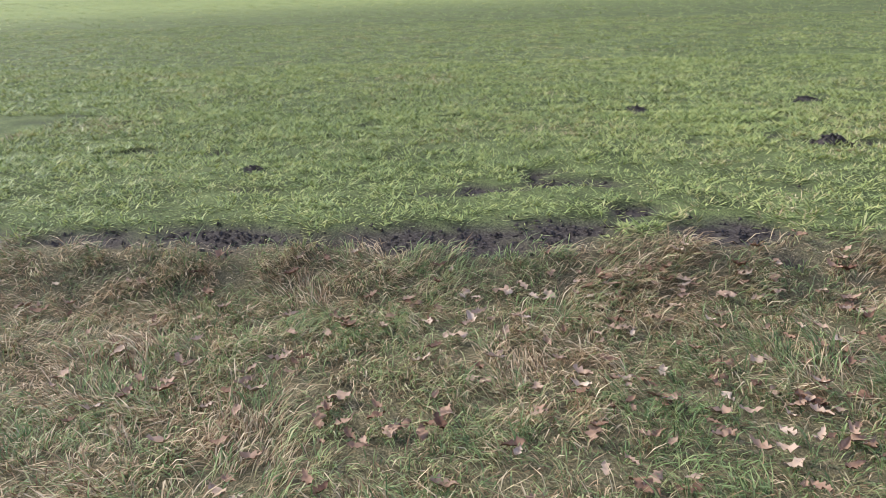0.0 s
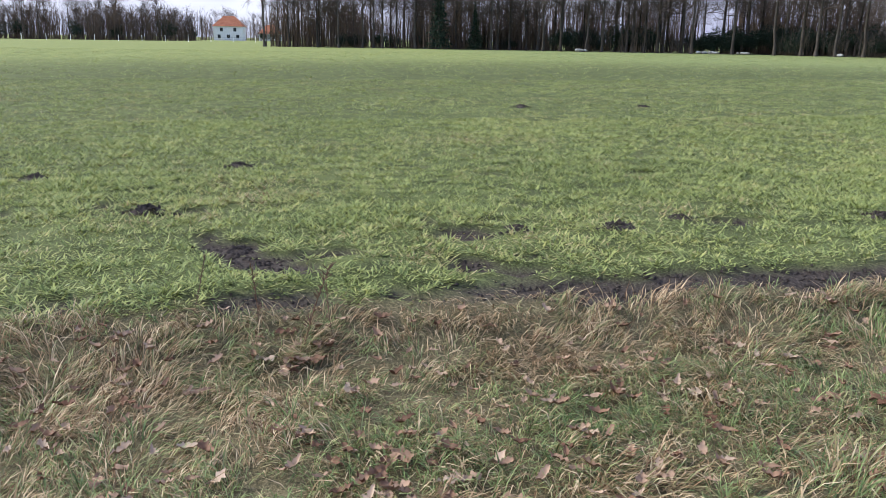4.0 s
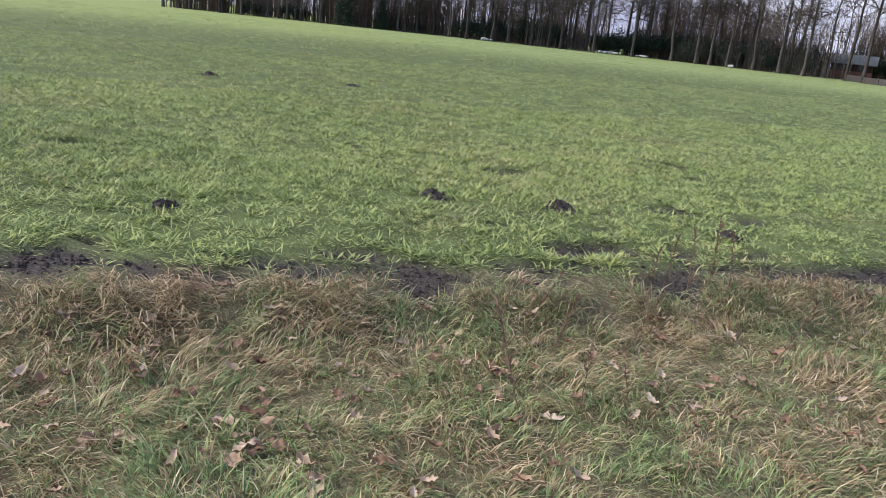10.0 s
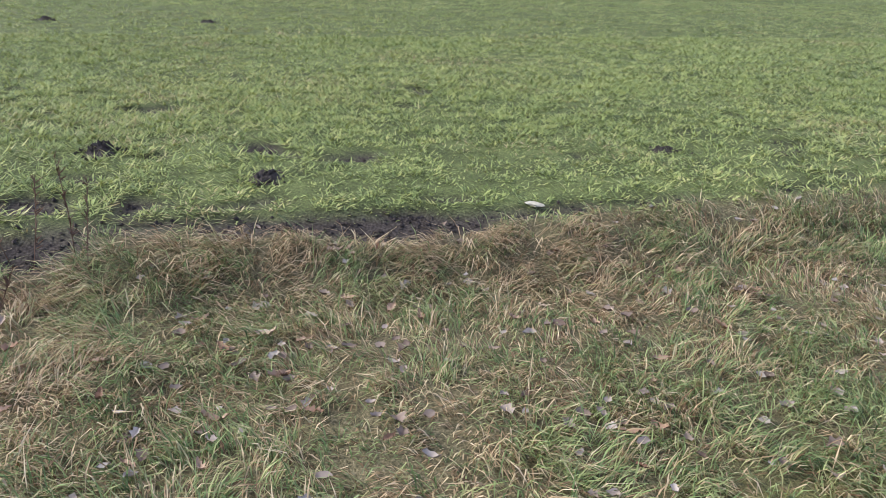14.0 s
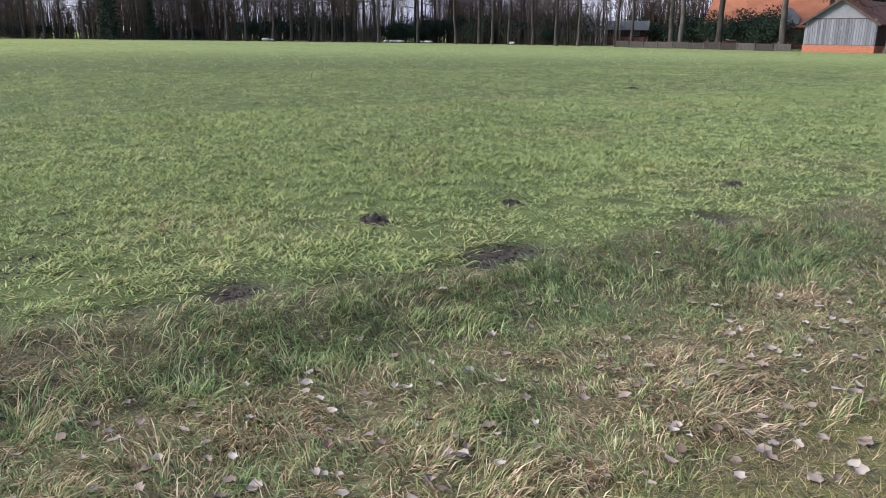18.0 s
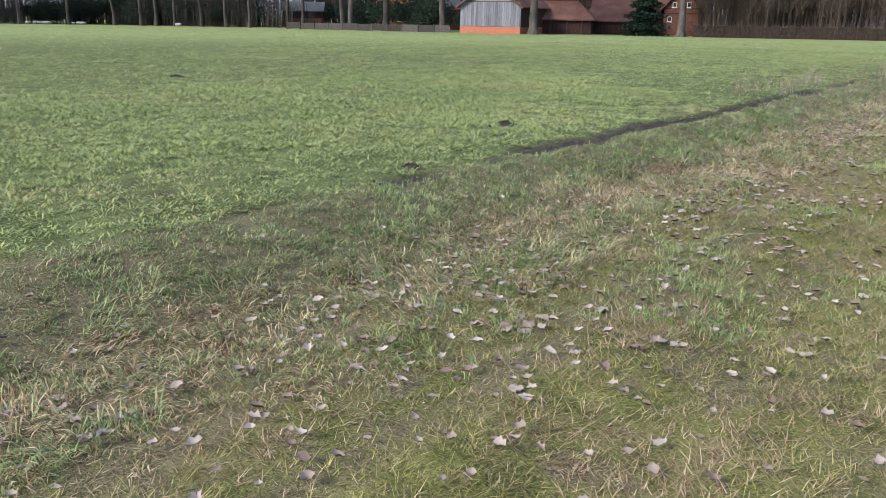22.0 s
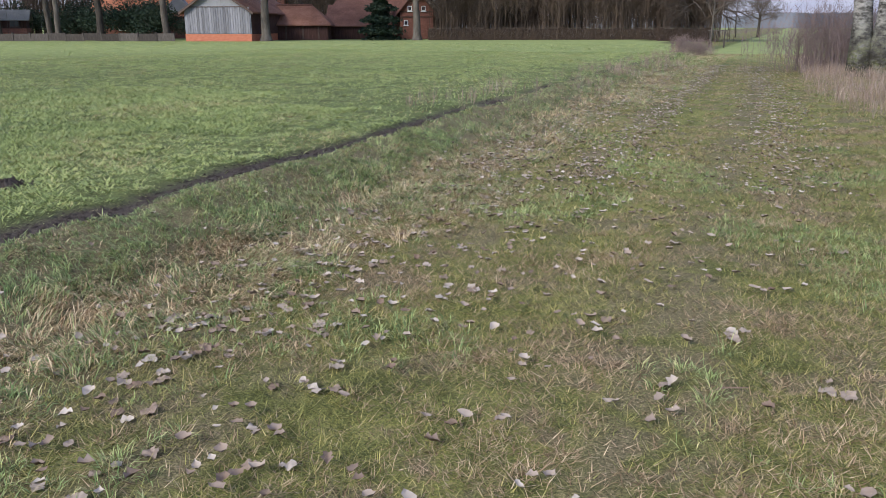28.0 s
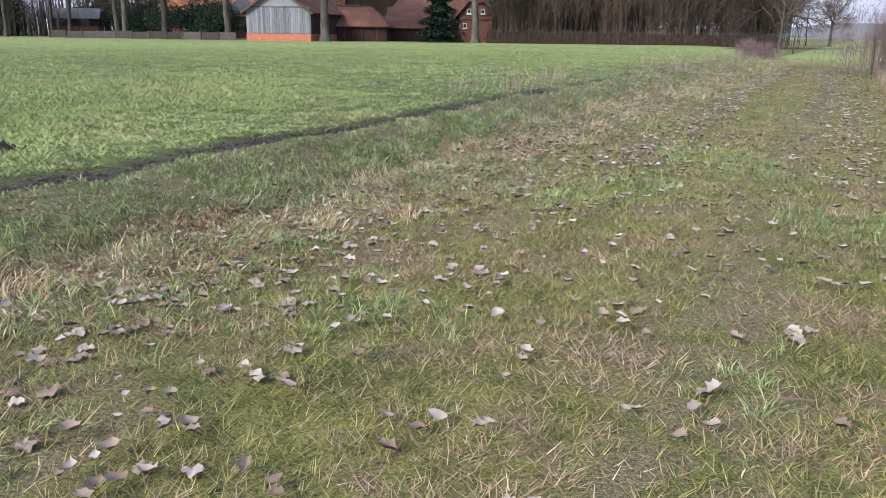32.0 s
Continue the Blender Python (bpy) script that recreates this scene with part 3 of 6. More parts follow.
def verge(per_m2, y0, y1, count, long, wide):
    x, y = scatter(per_m2, -2.3, 2.0, y0, y1)
    d = inside(x, y)
    keep = verge_share(x, y) * smooth(-d, -0.12, 0.1) * (0.66 + 0.1 * smooth(y, 13, 17) + 0.6 * smooth(hummock(x, y), 0.25, 0.62))
    ok = (rng.random(len(x)) < keep) & (soil_strip(x, y) < 0.5)
    x, y = x[ok], y[ok]
    dead = rng.random(len(x)) < strawness(x, y)
    lush = (inside(x, y) > -0.8 + 0.3 * rng.random(len(x))) & (y > 15.5) & (rng.random(len(x)) < 0.6)
    for which, mat, name, label, limp in ((dead, M_HAY, "dead_grass", "bleached dead straw matted along the verge", 0.25), (~dead & ~lush, M_VERGE, "verge_grass", "green verge grass mixed with dead straw", 0.0),
                                          (~dead & lush, M_TUFT, "verge_grass", "fresh dark green grass beside the ploughed edge", 0.0)):
        if not which.any():
            continue
        tx, ty = x[which], y[which]
        comb = 6.0 * lattice(tx * 1.5, ty * 1.5, 43) + 5.0 * lattice(tx * 4.2, ty * 4.2, 44) + rng.normal(0, 0.35, len(tx))
        size = np.repeat(rng.uniform(0.55, 1.35, len(tx)), count)
        bx, by, a = tufts(tx, ty, count, 0.04)
        n = len(bx)
        yaw = np.where(rng.random(n) < 0.62 + limp, np.repeat(comb, count) + rng.normal(0, 0.42, n), a)
        d = inside(bx, by)
        bank = smooth(-d, -0.1, 0.2) * smooth(d, -0.95, -0.3)
        tall = (1 - 0.52 * smooth(by, 17, 22) * smooth(d, -0.75, -0.3)) * size * (0.5 + 0.95 * hummock(bx, by) + bank * (0.55 * smooth(by, 3, 9) * lattice(bx * 0.6, by * 0.45, 46) + 0.2 * limp * 4))
        grown(name, label, blade_mesh(name, bx, by, rng.uniform(*long, n) * tall, rng.uniform(*wide, n), yaw, rng.uniform(0.35 + limp, 1.1 + limp * 0.6, n), rng.uniform(0.3, 1.15, n), mat))


verge(385, -3.6, 15, 14, (0.055, 0.15), (0.0036, 0.0064))
verge(370, 15, 32.3, 14, (0.05, 0.135), (0.004, 0.007))
verge(110, 32.2, 46, 10, (0.06, 0.2), (0.005, 0.009))
verge(60, 46, 68, 8, (0.1, 0.25), (0.007, 0.013))


def track(per_m2, x0, x1, y0, y1, count, long, wide):
    x, y = scatter(per_m2, x0, x1, y0, y1)
    cover = 0.5 + 1.2 * lattice(x * 1.1, y * 0.7, 51) * lattice(x * 4, y * 4, 52) + 0.25 * smooth(-np.abs(x - 3.0), -0.6, 0)
    ok = (rng.random(len(x)) < cover * (1 - verge_share(x, y)) * (1 - 0.55 * rut(x, y)))
    x, y, a = tufts(x[ok], y[ok], count, 0.03)
    n = len(x)
    return grown("track_grass", "short trodden grass and moss on the track", blade_mesh(
        "track_grass", x, y, rng.uniform(*long, n), rng.uniform(*wide, n), a, rng.uniform(0.85, 1.5, n), rng.uniform(0, 0.5, n), M_TRACK, True))


track(1200, -0.6, 2.6, 12.5, 23, 8, (0.03, 0.085), (0.0034, 0.006))
track(1200, -0.8, 4.5, 23, 29, 8, (0.03, 0.085), (0.0034, 0.006))
track(430, -0.9, 5.2, 29, 36, 8, (0.03, 0.09), (0.0045, 0.008))
track(80, -1.0, 6.0, 36, 70, 7, (0.03, 0.09), (0.01, 0.018))


def dry(per_m2, x0, x1, y0, y1, long, wide, count, keep, label):
    x, y = scatter(per_m2, x0, x1, y0, y1)
    ok = rng.random(len(x)) < keep(x, y)
    x, y, a = tufts(x[ok], y[ok], count, 0.05)
    n = len(x)
    return grown("dry_grass", label, blade_mesh("dry_grass", x, y, rng.uniform(*long, n), rng.uniform(*wide, n), a, rng.uniform(0.05, 0.5, n), rng.uniform(0, 0.5, n), M_DRY))


def green_tufts(per_m2, x0, x1, y0, y1):
    """Lusher tussocks of green scattered through track and verge."""
    x, y = scatter(per_m2, x0, x1, y0, y1)
    ok = (rng.random(len(x)) < smooth(lattice(x * 1.5, y * 1.1, 71), 0.5, 0.8)) & (inside(x, y) < 0)
    x, y = x[ok], y[ok]
    vigour = np.repeat(rng.uniform(0.5, 1.4, len(x)), 16)
    x, y, a = tufts(x, y, 16, 0.03)
    n = len(x)
    return grown("grass_tussocks", "fresh green tussocks among moss and straw", blade_mesh(
        "grass_tussocks", x, y, rng.uniform(0.04, 0.1, n) * vigour, rng.uniform(0.003, 0.0055, n), a, rng.uniform(0.2, 1.2, n), rng.uniform(0.2, 0.9, n), M_TUFT))


green_tufts(40, -1.0, 1.8, -4, 15)
green_tufts(80, -1.4, 4.4, 15, 34)
green_tufts(60, 0.8, 4.4, 23, 33)
dry(34, 2.6, 9, 30, 62, (0.12, 0.5), (0.004, 0.007), 8, lambda x, y: smooth(x - np.interp(y, (30, 36, 42, 68), (5.2, 4.1, 3.2, 2.6)), 0, 0.5) * (0.3 + lattice(x, y, 61)), "tall pale dead grass on the far side of the track")
dry(16, -2.6, -0.9, 34, 72, (0.15, 0.45), (0.005, 0.009), 8, lambda x, y: lattice(x * 0.8, y * 0.5, 63) ** 2, "dead brown weeds along the field edge")


# ---- clods of turned earth along the strip ----
def clods(n):
    y = rng.uniform(-4, 40, n * 14)
    d = rng.uniform(-0.1, 2.6, n * 14) ** 1.0
    x = np.interp(y, EDGE_Y, EDGE_X) - d
    ok = rng.random(len(x)) < soil_strip(x, y) ** 2
    x, y = x[ok][:n], y[ok][:n]
    r = rng.uniform(0.005, 0.018, len(x))
    c = np.stack([x, y, height(x, y) + r * 0.2], -1)
    unit = np.array([(1, 0, 0), (0, 1, 0), (-1, 0, 0), (0, -1, 0), (0, 0, 0.8), (0, 0, -0.6)])
    v = c[:, None] + (unit * rng.uniform(0.55, 1.35, (len(x), 6, 1)) + rng.uniform(-0.25, 0.25, (len(x), 6, 3))) * r[:, None, None]
    tri = np.array([(4, 0, 1), (4, 1, 2), (4, 2, 3), (4, 3, 0), (5, 1, 0), (5, 2, 1), (5, 3, 2), (5, 0, 3)])
    f = (np.arange(len(x))[:, None, None] * 6 + tri).reshape(-1, 3)
    return raw_mesh("soil_clods", v.reshape(-1, 3), f, M_SOIL)


tagged(new("soil_clods", clods(7000)), "dark crumbly clods of turned earth along the field edge", "soil", kind="stuff")

# ---- trees ----
def limb(shape, rnd, p, d, length, r, depth, sides, bend=0.25, rise=0.12, rate=(3, 5), shrink=0.62, end=0.25, thin=0.012):
    """One limb as a tapered tube, and the smaller ones that spring from it."""
    if depth == 0:
        e = (d.normalized() + Vector((rnd.gauss(0, bend), rnd.gauss(0, bend), rnd.gauss(rise, bend))) * 0.8) * length * 0.5
        w = e.cross(Vector((rnd.gauss(0, 1), rnd.gauss(0, 1), rnd.gauss(0, 1)))).normalized() * r
        shape.add([p - w, p + w, p + e], [(0, 1, 2)])
        return
    n = 4 if depth > 1 else 2
    pts, radii, q, w = [p.copy()], [r], p.copy(), d.normalized()
    for i in range(n):
        w = (w + Vector((rnd.gauss(0, bend), rnd.gauss(0, bend), rnd.gauss(rise, bend * 0.6)))).normalized()
        q = q + w * (length / n)
        pts.append(q.copy())
        radii.append(r * (1 - (1 - end) * (i + 1) / n))
    shape.tube(pts, radii, max(3, sides))
    for k in range(int(rnd.randint(*rate) * (1.7 if depth == 1 else 1.0))):
        s = 1.0 - 0.7 * rnd.random() ** 1.25
        i = min(int(s * n), n - 1)
        at = pts[i].lerp(pts[i + 1], s * n - i)
        axis_d = (pts[i + 1] - pts[i]).normalized()
        out = axis_d.cross(Vector((rnd.gauss(0, 1), rnd.gauss(0, 1), rnd.gauss(0, 1)))).normalized()
        turn = rnd.uniform(0.55, 1.15)
        nd = axis_d * math.cos(turn) + out * math.sin(turn)
        limb(shape, rnd, at, nd, length * shrink * rnd.uniform(0.7, 1.1), max(radii[i] * 0.6, thin), depth - 1, sides - 1, bend, rise, rate, shrink, end, thin)


def bare_tree(seed, tall, r, fork, reach, boughs, depth, rate=(3, 5), lean=0.03, name="bare_tree", bark=None, rise=0.04, stem=0.62, thin=0.012):
    """A leafless tree: a trunk that breaks up into leaders, and a crown of boughs and twigs."""
    rnd = random.Random(seed)
    tree = new(name)
    trunk, crown = Shape(), Shape()
    pts, radii, q = [Vector((0, 0, -0.15))], [r * 1.5], Vector((0, 0, -0.15))
    steps = 7
    for i in range(steps):
        q = q + Vector((rnd.gauss(0, lean), rnd.gauss(0, lean), 1)) * (tall * stem / steps)
        pts.append(q.copy())
        radii.append(r * (1.0 - 0.5 * ((i + 1) / steps) ** 1.1))
    radii[1] = min(radii[1], r)
    trunk.tube(pts, radii, 8)
    lead = tall * (1 - stem)
    for k in range(4):
        a = k * 1.57 + rnd.uniform(-0.5, 0.5)
        d = Vector((math.cos(a) * 0.6, math.sin(a) * 0.6, 1))
        limb(crown, rnd, pts[-1], d, lead * rnd.uniform(0.8, 1.05), radii[-1] * 0.62, depth, 5, 0.16, rise, rate, thin=thin)
    for k in range(boughs):
        s = fork / stem + (1 - fork / stem) * (k + rnd.random()) / boughs
        i = min(int(s * steps), steps - 1)
        at = pts[i].lerp(pts[i + 1], s * steps - i)
        a = k * 2.4 + rnd.uniform(-0.5, 0.5)
        d = Vector((math.cos(a), math.sin(a), rnd.uniform(0.3, 1.1)))
        limb(crown, rnd, at, d, reach * rnd.uniform(0.65, 1.1), radii[i] * 0.42 + 0.02, depth, 5, 0.2, rise, rate, thin=thin)
    part("trunk", trunk, bark or M_BARK, tree, shade=True)
    part("crown", crown, M_TWIG, tree, "bare branches and twigs")
    return tree


def crown_limb(shape, rnd, p, d, r, dome, thin, gnarl, twig):
    """A sturdy limb that wanders and forks until it meets the dome of the crown, with sprays of fine twigs along its thin end."""
    pts, radii, q, w = [p.copy()], [r], p.copy(), d.normalized()
    kids, stop = [], False
    cz, rx, rz = dome
    while not stop:
        step = min(max(r * 8.0, 0.5), 1.2)
        out = Vector((q.x / rx, q.y / rx, (q.z - cz) / rz))
        w = (w + Vector((rnd.gauss(0, gnarl), rnd.gauss(0, gnarl), rnd.gauss(0.03, gnarl * 0.8))) + out * 0.06).normalized()
        q = q + w * step
        r *= rnd.uniform(0.87, 0.95)
        edge = Vector((q.x / rx, q.y / rx, (q.z - cz) / rz)).length
        stop = r < thin or edge > rnd.uniform(0.88, 1.04)
        pts.append(q.copy())
        radii.append(max(r, thin * 0.5))
        side = w.cross(Vector((rnd.gauss(0, 1), rnd.gauss(0, 1), rnd.gauss(0, 1)))).normalized()
        if not stop and rnd.random() < 0.7:
            turn = rnd.uniform(0.45, 1.0)
            kids.append((q.copy(), w * math.cos(turn) + side * math.sin(turn), r * rnd.uniform(0.55, 0.85)))
            w = (w - side * 0.25).normalized()
            r *= 0.94
        if r < thin * 3.0 or stop:
            for k in range(7 if stop else 3):
                e = (w * 0.7 + out * 0.35 + Vector((rnd.gauss(0, 0.55), rnd.gauss(0, 0.55), rnd.gauss(0.12, 0.5)))) * twig * rnd.uniform(0.5, 1.1)
                b = e.cross(Vector((rnd.gauss(0, 1), rnd.gauss(0, 1), rnd.gauss(0, 1)))).normalized() * thin * 0.32
                shape.add([q - b, q + b, q + e], [(0, 1, 2)])
                for j in range(3):
                    m = q + e * rnd.uniform(0.2, 0.85)
                    f = (e.normalized() + Vector((rnd.gauss(0, 0.7), rnd.gauss(0, 0.7), rnd.gauss(0.1, 0.6)))) * twig * rnd.uniform(0.25, 0.6)
                    shape.add([m - b * 0.7, m + b * 0.7, m + f], [(0, 1, 2)])
    shape.tube(pts, radii, 5 if radii[0] > 0.12 else 3)
    for kp, kd, kr in kids:
        if kr > thin * 0.8:
            crown_limb(shape, rnd, kp, kd, kr, dome, thin, gnarl, twig)


def domed_tree(seed, tall, r, bole, wide, limbs, thin, gnarl=0.2, twig=0.8, name="oak_tree", bark=None, lean=0.04, steep=0.9, split=0.55):
    """A leafless tree with a clear bole that breaks up into leaders, and a rounded crown of forking limbs."""
    rnd = random.Random(seed)
    tree = new(name)
    trunk, crown = Shape(), Shape()
    top = tall * split
    pts, radii, q = [Vector((0, 0, -0.2))], [r * 1.6], Vector((0, 0, -0.2))
    steps = 8
    for i in range(steps):
        q = q + Vector((rnd.gauss(0, lean), rnd.gauss(0, lean), 1)) * ((top + 0.2) / steps)
        pts.append(q.copy())
        radii.append(r * (1.0 - 0.45 * ((i + 1) / steps) ** 1.2))
    trunk.tube(pts, radii, 9)
    low = tall * bole
    dome = ((low * 0.75 + tall) / 2, wide, (tall - low * 0.75) / 2)
    for k in range(limbs):
        z = low + (top - low) * (k + rnd.random() * 0.8) / limbs
        s = (z + 0.2) / (top + 0.2) * steps
        i = min(int(s), steps - 1)
        a = k * 2.4 + rnd.uniform(-0.6, 0.6)
        d = Vector((math.cos(a), math.sin(a), rnd.uniform(0.4, 1.0) * steep))
        crown_limb(crown, rnd, pts[i].lerp(pts[i + 1], s - i), d, radii[i] * rnd.uniform(0.36, 0.55), dome, thin, gnarl, twig)
    for k in range(5):
        a = k * 1.26 + rnd.uniform(-0.5, 0.5)
        o = rnd.uniform(0.15, 0.75)
        crown_limb(crown, rnd, pts[-1], Vector((math.cos(a) * o, math.sin(a) * o, 1)), radii[-1] * rnd.uniform(0.65, 0.95), dome, thin, gnarl * 0.8, twig)
    part("trunk", trunk, bark or M_BARK, tree, shade=True)
    part("crown", crown, M_TWIG, tree, "bare branches and twigs")
    return tree


def foliage(shape, rnd, n, place, size):
    for i in range(n):
        p = Vector(place(rnd))
        a, b = rnd.uniform(0, 6.28), rnd.uniform(-0.9, 0.5)
        u = Vector((math.cos(a) * math.cos(b), math.sin(a) * math.cos(b), math.sin(b)))
        w = u.cross(Vector((rnd.gauss(0, 1), rnd.gauss(0, 1), rnd.gauss(0, 1)))).normalized()
        s = size * rnd.uniform(0.6, 1.4)
        shape.add([p, p + u * s * 0.6 + w * s * 0.42, p + u * s * 1.35, p + u * s * 0.6 - w * s * 0.42], [(0, 1, 2, 3)])


def conifer(seed, tall, wide, n, name="conifer", mat=None):
    rnd = random.Random(seed)
    tree = new(name)
    part("trunk", Shape().tube([(0, 0, -0.1), (0, 0, tall * 0.5), (0, 0, tall * 0.98)], [tall * 0.022, tall * 0.013, 0.01], 6), M_BARK, tree)
    sh = Shape()

    def place(q):
        z = tall * (1 - q.random() ** 0.6 * 0.95)
        layer = 0.66 + 0.34 * math.sin(z * 6.5 + q.uniform(-0.5, 0.5))
        r = wide * (1 - z / tall) ** 0.95 * math.sqrt(q.random()) * layer + 0.05
        a = q.uniform(0, 6.28)
        return (r * math.cos(a) * (1 + 0.15 * math.sin(a * 3)), r * math.sin(a), z - r * 0.18)
    foliage(sh, rnd, n, place, (wide * 0.09 + 0.05) * (0.62 if n > 5000 else 1.0))
    part("foliage", sh, mat or M_EVER, tree, "dark green needles")
    return tree


def bush(seed, tall, wide, n, mat, name, leaf=0.16):
    rnd = random.Random(seed)
    b = new(name)
    lobes = [(rnd.uniform(-0.6, 0.6) * wide, rnd.uniform(-0.6, 0.6) * wide, rnd.uniform(0.3, 0.72) * tall, rnd.uniform(0.35, 0.6)) for i in range(7)]
    stems = Shape()
    for lx, ly, lz, lr in lobes:
        stems.tube([(lx * 0.2, ly * 0.2, -0.05), (lx * 0.7, ly * 0.7, lz * 0.6), (lx, ly, lz)], [0.05, 0.03, 0.01], 4)
    tagged(part("stem_mass", stems, M_TWIG, b), kind="stuff")
    sh = Shape()

    def place(q):
        lx, ly, lz, lr = q.choice(lobes)
        d = Vector((q.gauss(0, 1), q.gauss(0, 1), q.gauss(0, 1))).normalized() * (q.random() ** 0.33) * lr
        return (lx + d.x * wide * 0.8, ly + d.y * wide * 0.8, max(0.03, lz + d.z * tall * 0.62))
    foliage(sh, rnd, n, place, leaf)
    part("foliage", sh, mat, b, "dark evergreen leaves")
    return b


def thicket(seed, tall, wide, stems, name, twigs=(3, 5), r=0.03, up=0.12, mat=None, thin=0.012):
    """A stand of thin bare stems with upright twigs."""
    rnd = random.Random(seed)
    t = new(name)
    a, b = Shape(), Shape()
    for i in range(stems):
        p = Vector((rnd.gauss(0, wide * 0.45), rnd.gauss(0, wide * 0.4), -0.05))
        h = tall * rnd.uniform(0.6, 1.05)
        pts = [p + Vector((rnd.gauss(0, 0.03) * h * s, rnd.gauss(0, 0.03) * h * s, h * s)) for s in (0, 0.3, 0.6, 1.0)]
        a.tube(pts, [r, r * 0.8, r * 0.5, r * 0.15], 4)
        for k in range(rnd.randint(*twigs)):
            s = rnd.uniform(0.25, 0.95)
            d = Vector((rnd.gauss(0, 0.5), rnd.gauss(0, 0.5), 1.0))
            at = pts[0].lerp(pts[-1], s)
            limb(b, rnd, at, d, h * rnd.uniform(0.18, 0.36), r * 0.42, 1, 3, 0.15, up, (5, 8), thin=thin)
    tagged(part("stem_mass", a, mat or M_TWIG, t), kind="stuff")
    tagged(part("twig_mass", b, mat or M_TWIG, t), kind="stuff")
    return t


def stand(x, y, turn=0.0, size=1.0, sink=0.0):
    return pose(x, y, float(height(x, y)) - sink, 0, 0, turn) @ Matrix.Scale(size, 4)


def set_out(ob, m, label, category, group=""):
    ob.matrix_basis = m
    return tagged(ob, label, category, group)


def repeat(ob, m, label=""):
    c = copy_thing(ob, m)
    c.matrix_basis = m
    return tagged(c, label)


pick = random.Random(11)
WOOD = [domed_tree(21, 19.0, 0.19, 0.26, 4.6, 9, 0.022, 0.2, 0.9, "bare_tree", steep=1.0), domed_tree(22, 19.5, 0.17, 0.3, 3.8, 9, 0.021, 0.18, 0.9, "bare_tree", steep=1.2, split=0.62), domed_tree(23, 19.0, 0.23, 0.22, 5.4, 9, 0.024, 0.21, 0.95, "bare_tree", steep=0.9, split=0.46),
        domed_tree(24, 17.0, 0.13, 0.24, 3.2, 9, 0.018, 0.19, 0.8, "bare_tree", steep=1.2, split=0.62), domed_tree(25, 18.5, 0.17, 0.28, 4.4, 9, 0.021, 0.21, 0.9, "bare_tree", steep=1.0, split=0.5)]


def wood_at(x, back):
    """A place that many metres behind the wood's foot, abreast of x on it."""
    y = float(np.interp(x, WOOD_X, WOOD_Y))
    a, b = float(np.interp(x - 1, WOOD_X, WOOD_Y)), float(np.interp(x + 1, WOOD_X, WOOD_Y))
    n = Vector((a - b, 2.0)).normalized()
    return x + n.x * back, y + n.y * back


# the wood behind the field: the single trees of its front, then rows behind it
FRONT = ((-94.8, 53.5), (-92.6, 57.2), (-90.0, 61.6), (-86.4, 65.2), (-83.6, 67.0), (-82.3, 68.0), (-80.8, 69.6), (-78.0, 71.2), (-74.6, 72.2), (-72.3, 73.6), (-67.6, 75.4), (-65.9, 76.0))
for i, ob in enumerate(WOOD):
    set_out(ob, stand(*wood_at(-97 - 4 * i, 1.5 + i % 3), 40 * i), "tall bare tree at the edge of the wood", "tree", "trees of the wood")
for i, (x, y) in enumerate(FRONT):
    repeat(WOOD[(2, 0, 4, 1)[i % 4]], stand(x, y, 77 * i, 0.93 + 0.05 * (i % 4)))
k = 0
for row in range(4):
    x = -118.0
    while x < -73:
        slope = 0.3 if x < -90 else 0.75
        if row or x < -94:
            repeat(WOOD[k % 5], stand(*wood_at(x, 1.0 + row * 4.2 + pick.uniform(-1.4, 2.0)), pick.uniform(0, 360), pick.uniform(0.7, 1.03)))
        x += pick.uniform(2.8, 5.6) * slope * (1.0 + 0.12 * row)
        k += 1

# further rows close the wood and the ground behind the farm
for i in range(40):
    x = -98 + 68 * i / 40 + pick.uniform(-2, 2)
    repeat(WOOD[i % 5], stand(x, 112 + pick.uniform(0, 30) - 0.12 * (x + 48), pick.uniform(0, 360), pick.uniform(0.66, 0.9)), "bare tree in the wood behind the farm")
for i in range(14):
    repeat(WOOD[i % 5], stand(-29 + 1.9 * i, 118 + pick.uniform(0, 20), pick.uniform(0, 360), pick.uniform(0.48, 0.62)), "bare tree behind the thicket")

# single trees along the farm boundary
oak = domed_tree(31, 15.2, 0.42, 0.27, 6.4, 10, 0.021, 0.22, 0.7, split=0.4, steep=0.75)
set_out(oak, stand(-39.9, 82.0, 20), "old bare oak beside the grey shed", "tree", "farm trees")
repeat(oak, stand(-29.4, 91.0, 150, 0.9), "bare oak with wide low boughs beside the brick house")
tall_oak = domed_tree(32, 19.8, 0.34, 0.36, 5.8, 10, 0.023, 0.19, 0.8, steep=1.1, split=0.48)
set_out(tall_oak, stand(-55.9, 78.6, 0), "tall bare tree behind the low fence", "tree", "farm trees")
repeat(tall_oak, stand(-49.3, 80.0, 130, 0.96))
repeat(tall_oak, stand(-60.3, 77.8, 220, 0.8))
repeat(tall_oak, stand(-48.0, 84.5, 300, 0.9))
repeat(tall_oak, stand(-64.0, 80.0, 70, 0.85))
for x, y, a, s in ((-30.6, 122, 10, 0.92), (-40, 112, 60, 0.55), (-52, 106, 0, 0.65), (-64, 104, 90, 0.7), (-36, 124, 320, 0.6), (-46, 118, 20, 0.66), (-58, 112, 200, 0.75)):
    repeat(tall_oak, stand(x, y, a, s), "bare tree behind the farm buildings")

